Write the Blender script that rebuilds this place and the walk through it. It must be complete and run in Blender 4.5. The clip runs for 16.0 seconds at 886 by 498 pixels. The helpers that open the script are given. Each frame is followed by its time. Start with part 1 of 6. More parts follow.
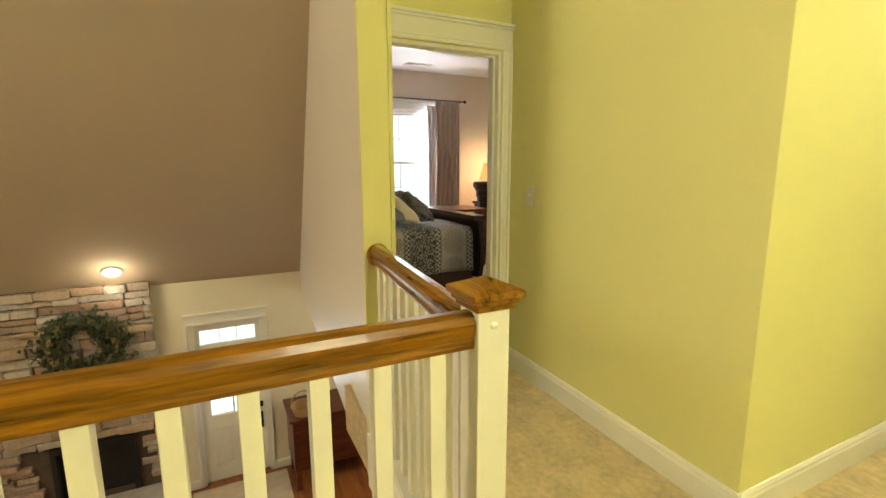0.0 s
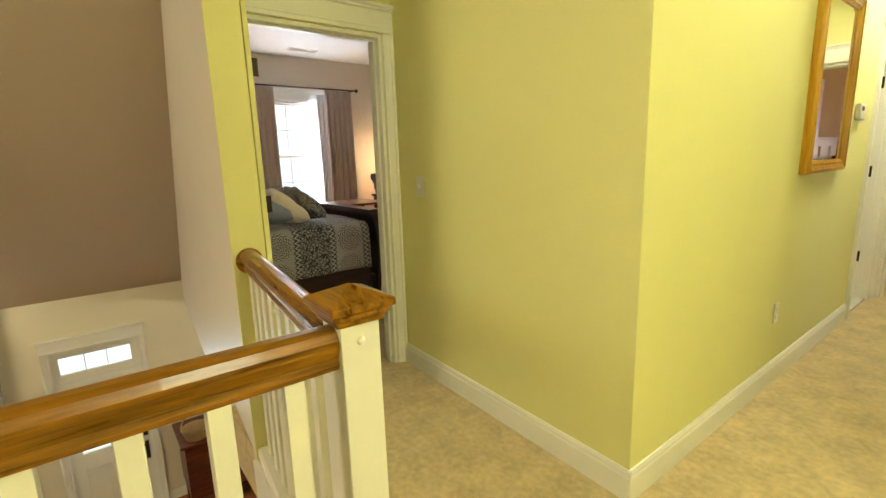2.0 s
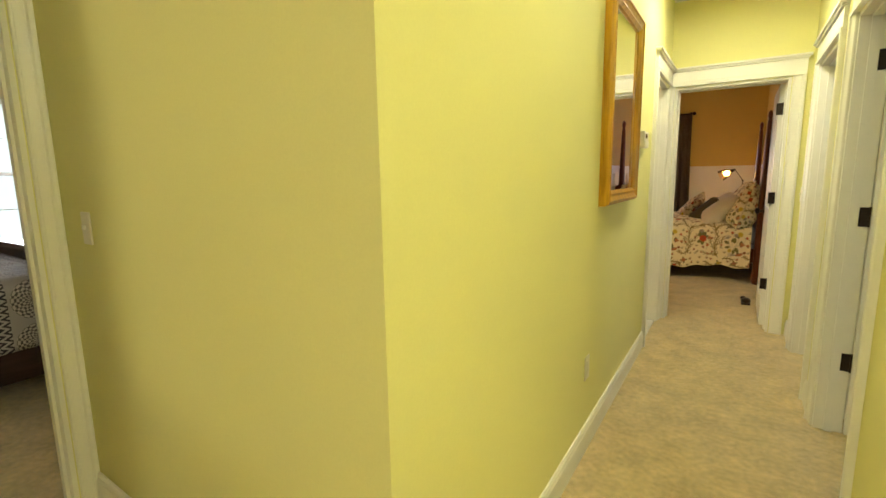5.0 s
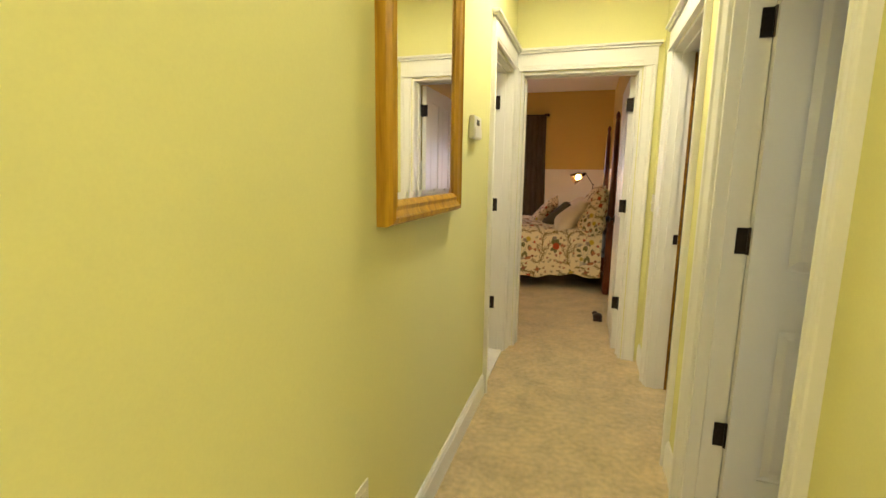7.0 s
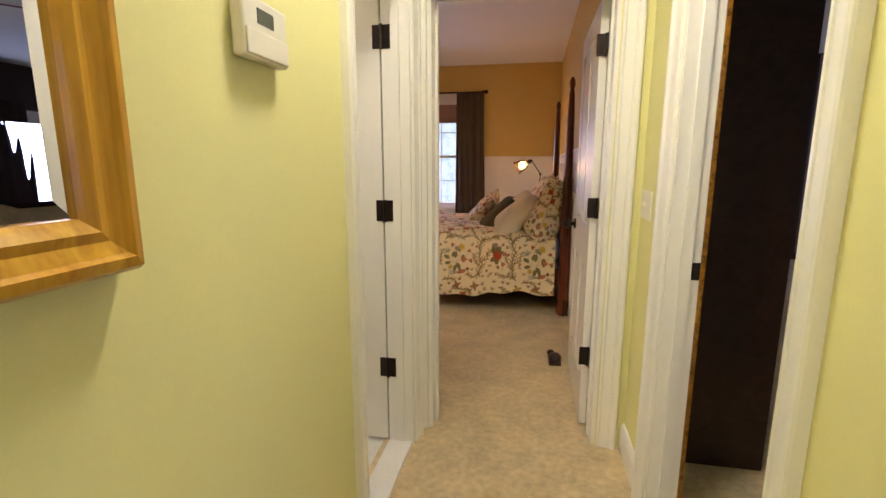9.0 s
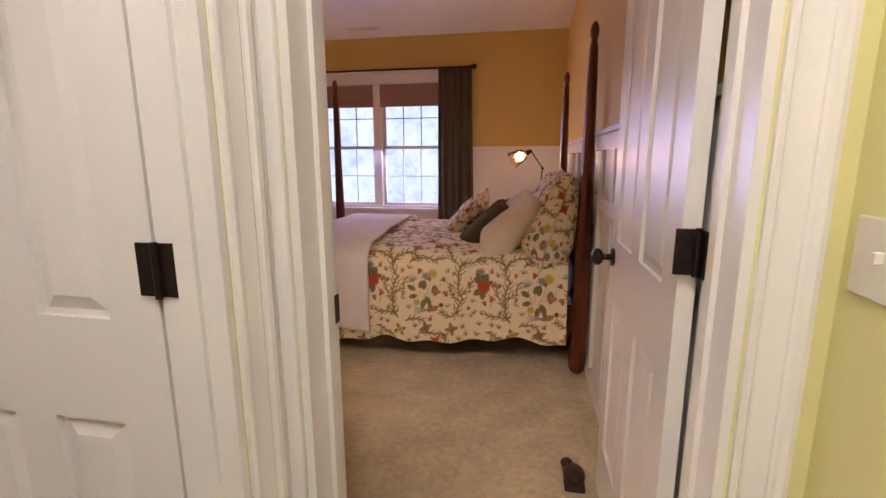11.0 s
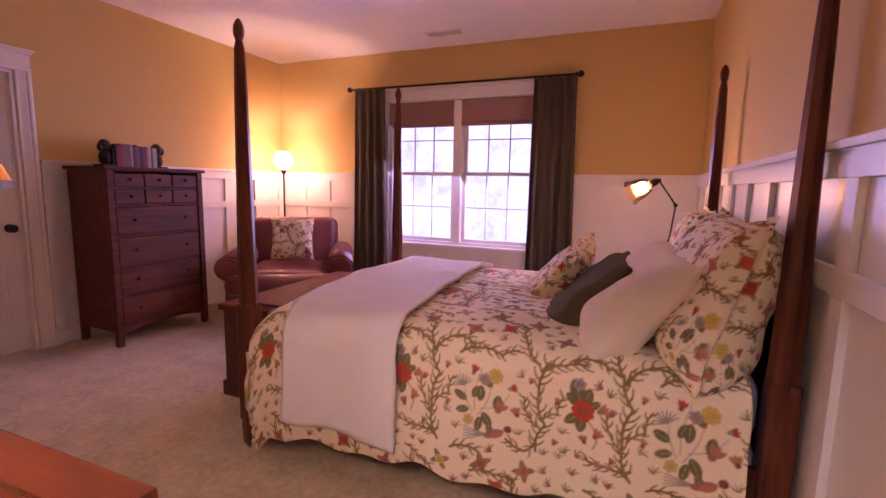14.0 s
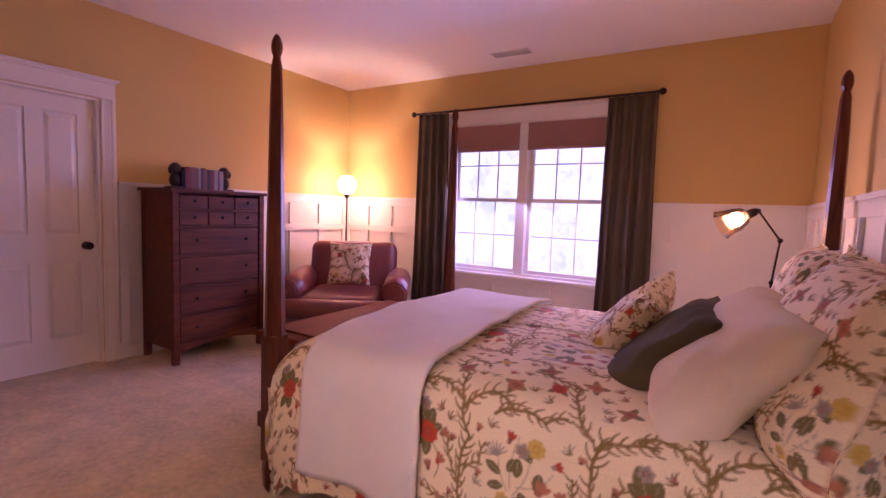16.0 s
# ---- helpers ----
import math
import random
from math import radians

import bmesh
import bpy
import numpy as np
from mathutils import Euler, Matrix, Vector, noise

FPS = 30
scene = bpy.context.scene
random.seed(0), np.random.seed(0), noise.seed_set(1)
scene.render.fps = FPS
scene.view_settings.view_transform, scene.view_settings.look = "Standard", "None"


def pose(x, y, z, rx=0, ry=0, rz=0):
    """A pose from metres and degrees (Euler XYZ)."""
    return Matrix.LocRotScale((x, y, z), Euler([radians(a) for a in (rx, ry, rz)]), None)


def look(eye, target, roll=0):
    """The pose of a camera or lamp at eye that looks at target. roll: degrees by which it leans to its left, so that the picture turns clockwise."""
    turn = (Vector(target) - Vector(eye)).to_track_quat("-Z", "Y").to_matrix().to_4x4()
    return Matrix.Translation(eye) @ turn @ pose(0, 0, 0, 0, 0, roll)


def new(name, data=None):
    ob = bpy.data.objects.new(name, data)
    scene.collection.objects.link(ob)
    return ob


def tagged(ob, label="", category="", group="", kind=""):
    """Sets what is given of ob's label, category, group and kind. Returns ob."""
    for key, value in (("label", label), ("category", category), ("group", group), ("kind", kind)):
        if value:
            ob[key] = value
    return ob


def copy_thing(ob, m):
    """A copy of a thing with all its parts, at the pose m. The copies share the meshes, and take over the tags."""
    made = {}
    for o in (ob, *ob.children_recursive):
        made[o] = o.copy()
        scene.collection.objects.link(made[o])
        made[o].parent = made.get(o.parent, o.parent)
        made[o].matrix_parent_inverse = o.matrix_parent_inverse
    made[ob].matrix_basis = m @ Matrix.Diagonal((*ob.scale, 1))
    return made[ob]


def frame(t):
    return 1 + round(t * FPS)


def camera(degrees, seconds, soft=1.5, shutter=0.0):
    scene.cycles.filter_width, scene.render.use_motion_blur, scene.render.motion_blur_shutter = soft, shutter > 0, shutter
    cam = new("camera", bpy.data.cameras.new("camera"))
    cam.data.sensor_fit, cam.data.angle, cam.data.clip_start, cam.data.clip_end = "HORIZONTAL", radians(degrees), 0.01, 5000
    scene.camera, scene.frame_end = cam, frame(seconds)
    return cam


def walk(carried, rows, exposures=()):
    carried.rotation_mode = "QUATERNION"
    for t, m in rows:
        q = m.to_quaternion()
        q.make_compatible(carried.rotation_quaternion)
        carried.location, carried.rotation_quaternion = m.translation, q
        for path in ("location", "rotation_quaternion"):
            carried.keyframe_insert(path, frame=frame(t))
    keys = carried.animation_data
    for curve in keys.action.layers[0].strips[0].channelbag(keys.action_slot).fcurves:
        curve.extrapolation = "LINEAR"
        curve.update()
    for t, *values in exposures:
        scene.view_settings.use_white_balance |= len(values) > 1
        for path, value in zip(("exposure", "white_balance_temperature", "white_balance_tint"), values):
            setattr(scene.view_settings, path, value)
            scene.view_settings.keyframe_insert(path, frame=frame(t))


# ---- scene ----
cam = camera(87.6, 16.0)
PATH = [
    (0, (0.353, 0.228, 1.333), (-1.417, 1.094, 0.991), -0.2),
    (0.5, (0.348, 0.245, 1.331), (-1.366, 1.209, 0.967), -0.5),
    (1, (0.335, 0.272, 1.327), (-1.325, 1.321, 0.948), -1.0),
    (1.5, (0.315, 0.322, 1.326), (-1.295, 1.445, 0.942), -1.4),
    (2, (0.279, 0.395, 1.327), (-1.28, 1.588, 0.943), -1.8),
    (2.5, (0.235, 0.481, 1.333), (-1.268, 1.746, 0.958), -2.0),
    (3, (0.198, 0.57, 1.337), (-1.243, 1.91, 0.976), -2.1),
    (3.5, (0.13, 0.703, 1.34), (-1.232, 2.126, 0.996), -1.8),
    (4, (0.061, 0.846, 1.34), (-1.21, 2.355, 1.01), -1.7),
    (4.5, (0.018, 1.017, 1.324), (-1.15, 2.609, 1.008), -1.4),
    (5, (-0.002, 1.242, 1.335), (-1.061, 2.909, 1.022), -0.9),
    (7.5, (-0.006, 2.674, 1.326), (-0.502, 4.583, 0.998), 0.6),
    (8, (-0.011, 3.036, 1.33), (-0.441, 4.959, 0.992), 0.2),
    (8.5, (-0.026, 3.376, 1.32), (-0.406, 5.308, 0.971), 0.2),
    (11, (-0.066, 5.009, 1.291), (-0.423, 6.939, 0.906), -0.2),
    (11.5, (-0.076, 5.248, 1.286), (-0.47, 7.172, 0.907), 0.3),
    (12, (-0.103, 5.479, 1.278), (-0.549, 7.394, 0.915), 0.0),
    (12.5, (-0.123, 5.662, 1.279), (-0.649, 7.56, 0.933), 0.2),
    (13, (-0.16, 5.818, 1.285), (-0.77, 7.695, 0.959), 0.3),
    (13.5, (-0.196, 5.973, 1.28), (-0.873, 7.832, 0.986), 0.7),
    (14, (-0.201, 6.121, 1.287), (-0.953, 7.955, 1.021), 1.1),
    (14.5, (-0.187, 6.233, 1.293), (-1.026, 8.034, 1.061), 1.4),
    (15, (-0.185, 6.323, 1.285), (-1.107, 8.087, 1.086), 1.7),
    (15.5, (-0.196, 6.391, 1.287), (-1.186, 8.12, 1.112), 2.0),
    (16, (-0.197, 6.431, 1.288), (-1.239, 8.131, 1.127), 2.1),
]
EXPOSURES = [(0, 0.1, 6700, -4), (3, 0.08, 6500, -8), (5, -0.12, 6650, -7), (7.5, -0.14, 6350, 5), (8.5, -0.12, 6000, 10), (11, -0.08, 5450, 27), (12, -0.15, 6050, 41), (13, 0.02, 5850, 60), (16, 0.16, 5450, 69)]
walk(cam, [(t, look(eye, target, roll)) for t, eye, target, roll in PATH], EXPOSURES)

# ---------------------------------------------------------------- world, daylight, lamps
world = bpy.data.worlds.new("sky")
scene.world = world
world.use_nodes = True
wn = world.node_tree
sky = wn.nodes.new("ShaderNodeTexSky")
sky.sky_type, sky.sun_disc = "NISHITA", False
sky.sun_elevation, sky.sun_rotation = radians(38), radians(200)
wn.links.new(sky.outputs[0], wn.nodes["Background"].inputs[0])
wn.nodes["Background"].inputs[1].default_value = 0.12
sun_data = bpy.data.lights.new("sun", "SUN")
sun_data.energy, sun_data.angle, sun_data.color = 1.0, radians(12), (1, 0.96, 0.9)
new("sun", sun_data).matrix_world = look((0, -20, 16), (0, 0, 0))

WARM = (1.0, 0.70, 0.36)
AMBER = (1.0, 0.50, 0.20)
DAY = (0.80, 0.86, 1.0)


def point_lamp(name, at, energy, color, radius=0.05):
    d = bpy.data.lights.new(name, "POINT")
    d.energy, d.color, d.shadow_soft_size = energy, color, radius
    ob = new(name, d)
    ob.location = at
    return ob


def window_light(name, at, target, w, h, energy, color=DAY):
    d = bpy.data.lights.new(name, "AREA")
    d.shape, d.size, d.size_y, d.energy, d.color = "RECTANGLE", w, h, energy, color
    ob = new(name, d)
    ob.matrix_world = look(at, target)
    return ob


def ceiling_lamp(name, at, energy, color, radius):
    """A shallow bowl lamp close under the ceiling, shining downwards."""
    d = bpy.data.lights.new(name, "AREA")
    d.shape, d.size, d.energy, d.color = "DISK", radius * 2, energy, color
    ob = new(name, d)
    ob.location = at
    return ob


HALL = (1.0, 0.92, 0.66)
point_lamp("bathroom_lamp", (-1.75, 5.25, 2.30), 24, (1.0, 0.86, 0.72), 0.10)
ceiling_lamp("hall_lamp", (-0.05, 2.75, 2.66), 8, HALL, 0.16)
# unseen lamp, placed by how the corner and hall walls are shaded
point_lamp("landing_lamp", (1.55, 0.9, 2.50), 105, HALL, 0.30)
# unseen fill, added to brighten the hall end and the bedroom doorway
ceiling_lamp("hall_end_fill", (-0.08, 4.75, 2.66), 28, (1.0, 0.88, 0.70), 0.16)
point_lamp("recessed_lamp", (-5.80, -0.90, 0.10), 6, (1.0, 0.82, 0.6), 0.06)
# added fills without fixtures: brighten the great room, void walls and foyer
point_lamp("great_room_fill", (-2.0, -4.2, 3.4), 430, (1.0, 0.86, 0.66), 0.9)
point_lamp("foyer_fill", (-4.6, 2.6, -0.55), 45, (1.0, 0.86, 0.66), 0.12)
point_lamp("floor_lamp_bulb", (-3.99, 10.44, 1.545), 29, AMBER, 0.03)
# added spot: throws the U-shaped glow on the corner walls above the lamp
ring = bpy.data.lights.new("floor_lamp_glow_spot", "SPOT")
ring.energy, ring.color, ring.spot_size, ring.spot_blend, ring.shadow_soft_size = 22, (1.0, 0.80, 0.48), radians(100), 0.30, 0.016
new("floor_lamp_glow_spot", ring).matrix_world = look((-3.99, 10.44, 1.580), (-3.99, 10.44001, 2.5))
point_lamp("arm_lamp_bulb", (-0.19, 9.60, 1.285), 6, AMBER, 0.03)
point_lamp("table_lamp_bulb", (-1.20, 6.34, 1.36), 27, (1.0, 0.76, 0.46), 0.05)
point_lamp("guest_lamp_bulb", (-5.90, 4.10, 1.30), 14, (1, 0.72, 0.42), 0.05)
point_lamp("fan_lamp", (2.5, 7.05, 2.16), 16, (1, 0.8, 0.55), 0.012)
point_lamp("guest_bedside_bulb", (-5.6, 1.62, 1.24), 7, (1, 0.62, 0.30), 0.05)
window_light("daylight_main", (-1.97, 10.86, 1.30), (-1.97, 8.2, -0.6), 1.6, 1.25, 44, (0.80, 0.70, 1.0))
window_light("daylight_guest", (-6.22, 2.9, 1.42), (0, 2.9, 1.1), 0.8, 1.4, 58, (0.84, 0.82, 1.0))
window_light("daylight_dark_room", (6.25, 9.5, 1.3), (0, 8.5, 0.8), 0.8, 1.2, 40, (0.62, 0.68, 1.0))
window_light("daylight_foyer", (-6.24, 0.24, -1.4), (0, 0.24, -2.0), 0.5, 0.7, 12)
# assumed daylight: blue area lamp added inside the room, no window is built
window_light("daylight_side_room", (2.3, 3.0, 1.5), (0.5, 4.0, 1.0), 0.6, 1.0, 5, (0.50, 0.60, 1.0))

# ---------------------------------------------------------------- materials


def nodes_of(m):
    return m.node_tree.nodes, m.node_tree.links


def mat(name, color, rough=0.6, vary=0.08, scale=3.0, bump=0.1, fine=60.0, metal=0.0, stretch=(1, 1, 1), spec=0.5, coat=0.0):
    """A painted, woven or wooden surface: broad variation and fine grain of the base colour, with a little relief."""
    m = bpy.data.materials.new(name)
    m.use_nodes = True
    n, l = nodes_of(m)
    b = n["Principled BSDF"]
    b.inputs["Roughness"].default_value = rough
    b.inputs["Metallic"].default_value = metal
    b.inputs["Specular IOR Level"].default_value = spec
    b.inputs["Coat Weight"].default_value = coat
    tc = n.new("ShaderNodeTexCoord")
    mp = n.new("ShaderNodeMapping")
    mp.inputs["Scale"].default_value = stretch
    l.new(tc.outputs["Object"], mp.inputs[0])
    big = n.new("ShaderNodeTexNoise")
    big.inputs["Scale"].default_value, big.inputs["Detail"].default_value = scale, 4
    small = n.new("ShaderNodeTexNoise")
    small.inputs["Scale"].default_value, small.inputs["Detail"].default_value = fine, 3
    l.new(mp.outputs[0], big.inputs[0])
    l.new(mp.outputs[0], small.inputs[0])
    add = n.new("ShaderNodeMath")
    add.operation = "ADD"
    l.new(big.outputs[0], add.inputs[0])
    l.new(small.outputs[0], add.inputs[1])
    ramp = n.new("ShaderNodeMapRange")
    ramp.inputs[1].default_value, ramp.inputs[2].default_value = 0.6, 1.4
    ramp.inputs[3].default_value, ramp.inputs[4].default_value = 1 - vary, 1 + vary
    l.new(add.outputs[0], ramp.inputs[0])
    mul = n.new("ShaderNodeVectorMath")
    mul.operation = "SCALE"
    mul.inputs[0].default_value = color[:3]
    l.new(ramp.outputs[0], mul.inputs["Scale"])
    l.new(mul.outputs[0], b.inputs["Base Color"])
    if bump:
        bp = n.new("ShaderNodeBump")
        bp.inputs["Strength"].default_value, bp.inputs["Distance"].default_value = bump, 0.004
        l.new(small.outputs[0], bp.inputs["Height"])
        l.new(bp.outputs[0], b.inputs["Normal"])
    return m


def wood(name, dark, light, rough=0.35, grain=14.0, axis=0, coat=0.15):
    """Stained wood with long grain along one axis."""
    m = bpy.data.materials.new(name)
    m.use_nodes = True
    n, l = nodes_of(m)
    b = n["Principled BSDF"]
    b.inputs["Coat Weight"].default_value = coat
    b.inputs["Specular IOR Level"].default_value = 0.3
    tc = n.new("ShaderNodeTexCoord")
    mp = n.new("ShaderNodeMapping")
    s = [grain, grain, grain]
    s[axis] = grain * 0.08
    mp.inputs["Scale"].default_value = s
    l.new(tc.outputs["Object"], mp.inputs[0])
    w = n.new("ShaderNodeTexNoise")
    w.inputs["Scale"].default_value, w.inputs["Detail"].default_value, w.inputs["Distortion"].default_value = 1.6, 6, 0.8
    l.new(mp.outputs[0], w.inputs[0])
    f = n.new("ShaderNodeTexNoise")
    f.inputs["Scale"].default_value, f.inputs["Detail"].default_value = 7.0, 2
    l.new(mp.outputs[0], f.inputs[0])
    mix = n.new("ShaderNodeMath")
    mix.operation = "MULTIPLY_ADD"
    mix.inputs[1].default_value = 0.35
    l.new(f.outputs[0], mix.inputs[0])
    l.new(w.outputs[0], mix.inputs[2])
    r = n.new("ShaderNodeValToRGB")
    r.color_ramp.elements[0].position, r.color_ramp.elements[1].position = 0.45, 0.85
    r.color_ramp.elements[0].color, r.color_ramp.elements[1].color = (*dark, 1), (*light, 1)
    l.new(mix.outputs[0], r.inputs[0])
    l.new(r.outputs[0], b.inputs["Base Color"])
    rr = n.new("ShaderNodeMapRange")
    rr.inputs[3].default_value, rr.inputs[4].default_value = rough - 0.08, rough + 0.12
    l.new(w.outputs[0], rr.inputs[0])
    l.new(rr.outputs[0], b.inputs["Roughness"])
    bp = n.new("ShaderNodeBump")
    bp.inputs["Strength"].default_value, bp.inputs["Distance"].default_value = 0.12, 0.002
    l.new(f.outputs[0], bp.inputs["Height"])
    l.new(bp.outputs[0], b.inputs["Normal"])
    return m


def glow(name, color, strength):
    m = bpy.data.materials.new(name)
    m.use_nodes = True
    b = m.node_tree.nodes["Principled BSDF"]
    b.inputs["Base Color"].default_value = (*color, 1)
    b.inputs["Emission Color"].default_value = (*color, 1)
    b.inputs["Emission Strength"].default_value = strength
    return m


def mica(name):
    """Amber mica sheets lit from inside: mottled, brighter where the sheet is thin."""
    m = bpy.data.materials.new(name)
    m.use_nodes = True
    n, l = nodes_of(m)
    b = n["Principled BSDF"]
    tc = n.new("ShaderNodeTexCoord")
    no = n.new("ShaderNodeTexNoise")
    no.inputs["Scale"].default_value, no.inputs["Detail"].default_value, no.inputs["Distortion"].default_value = 15, 6, 0.9
    l.new(tc.outputs["Object"], no.inputs[0])
    r = n.new("ShaderNodeValToRGB")
    e = r.color_ramp.elements
    e[0].position, e[0].color = 0.34, (0.30, 0.045, 0.003, 1)
    e[1].position, e[1].color = 0.58, (1.0, 0.70, 0.24, 1)
    k = e.new(0.46)
    k.color = (0.88, 0.28, 0.030, 1)
    l.new(no.outputs[0], r.inputs[0])
    l.new(r.outputs[0], b.inputs["Base Color"])
    l.new(r.outputs[0], b.inputs["Emission Color"])
    b.inputs["Emission Strength"].default_value = 0.42
    b.inputs["Roughness"].default_value = 0.45
    b.inputs["Transmission Weight"].default_value = 0.0
    b.inputs["Subsurface Weight"].default_value = 0.0
    dense = n.new("ShaderNodeVectorMath")
    dense.operation = "SCALE"
    dense.inputs["Scale"].default_value = 0.085
    l.new(r.outputs[0], dense.inputs[0])
    tr = n.new("ShaderNodeBsdfTranslucent")
    l.new(dense.outputs[0], tr.inputs[0])
    mx = n.new("ShaderNodeMixShader")
    mx.inputs[0].default_value = 0.85
    l.new(b.outputs[0], mx.inputs[1])
    l.new(tr.outputs[0], mx.inputs[2])
    l.new(mx.outputs[0], n["Material Output"].inputs[0])
    return m


def glass(name, tint=(1, 1, 1)):
    m = bpy.data.materials.new(name)
    m.use_nodes = True
    n, l = nodes_of(m)
    t = n.new("ShaderNodeBsdfTransparent")
    t.inputs[0].default_value = (*tint, 1)
    g = n.new("ShaderNodeBsdfGlossy")
    g.inputs["Roughness"].default_value = 0.02
    f = n.new("ShaderNodeFresnel")
    mx = n.new("ShaderNodeMixShader")
    l.new(f.outputs[0], mx.inputs[0])
    l.new(t.outputs[0], mx.inputs[1])
    l.new(g.outputs[0], mx.inputs[2])
    l.new(mx.outputs[0], n["Material Output"].inputs[0])
    return m


def math_node(n, l, op, a, b=None, c=None):
    k = n.new("ShaderNodeMath")
    k.operation = op
    for i, v in enumerate((a, b, c)):
        if v is None:
            continue
        if isinstance(v, (int, float)):
            k.inputs[i].default_value = v
        else:
            l.new(v, k.inputs[i])
    return k.outputs[0]


def mix_color(n, l, fac, a, b):
    k = n.new("ShaderNodeMix")
    k.data_type = "RGBA"
    l.new(fac, k.inputs[0]) if not isinstance(fac, (int, float)) else None
    for i, v in ((6, a), (7, b)):
        if isinstance(v, tuple):
            k.inputs[i].default_value = (*v, 1)
        else:
            l.new(v, k.inputs[i])
    return k.outputs[2]


def step(n, l, value, edge, soft):
    """1 where value is under edge."""
    k = n.new("ShaderNodeMapRange")
    k.inputs[1].default_value, k.inputs[2].default_value = edge - soft, edge + soft
    k.inputs[3].default_value, k.inputs[4].default_value = 1, 0
    l.new(value, k.inputs[0])
    return k.outputs[0]


def cloth_relief(n, l, b, uv, weave=420.0, strength=0.25):
    t = n.new("ShaderNodeTexNoise")
    t.inputs["Scale"].default_value = weave
    l.new(uv, t.inputs[0])
    w = n.new("ShaderNodeTexNoise")
    w.inputs["Scale"].default_value, w.inputs["Detail"].default_value = 7, 3
    l.new(uv, w.inputs[0])
    h = math_node(n, l, "MULTIPLY_ADD", t.outputs[0], 0.08, w.outputs[0])
    bp = n.new("ShaderNodeBump")
    bp.inputs["Strength"].default_value, bp.inputs["Distance"].default_value = strength, 0.02
    l.new(h, bp.inputs["Height"])
    l.new(bp.outputs[0], b.inputs["Normal"])


def printed_cotton(name):
    """Cotton with the colours of its print laid on as woven-in dye, a soft weave and light creases."""
    m = bpy.data.materials.new(name)
    m.use_nodes = True
    n, l = nodes_of(m)
    b = n["Principled BSDF"]
    b.inputs["Roughness"].default_value = 0.85
    b.inputs["Specular IOR Level"].default_value = 0.2
    at = n.new("ShaderNodeAttribute")
    at.attribute_name = "dye"
    uvn = n.new("ShaderNodeTexCoord")
    t = n.new("ShaderNodeTexNoise")
    t.inputs["Scale"].default_value, t.inputs["Detail"].default_value = 140, 3
    l.new(uvn.outputs["UV"], t.inputs[0])
    r = n.new("ShaderNodeMapRange")
    r.inputs[3].default_value, r.inputs[4].default_value = 0.88, 1.12
    l.new(t.outputs[0], r.inputs[0])
    mul = n.new("ShaderNodeVectorMath")
    mul.operation = "SCALE"
    l.new(at.outputs["Color"], mul.inputs[0])
    l.new(r.outputs[0], mul.inputs["Scale"])
    l.new(mul.outputs[0], b.inputs["Base Color"])
    cloth_relief(n, l, b, uvn.outputs["UV"], strength=0.3)
    return m


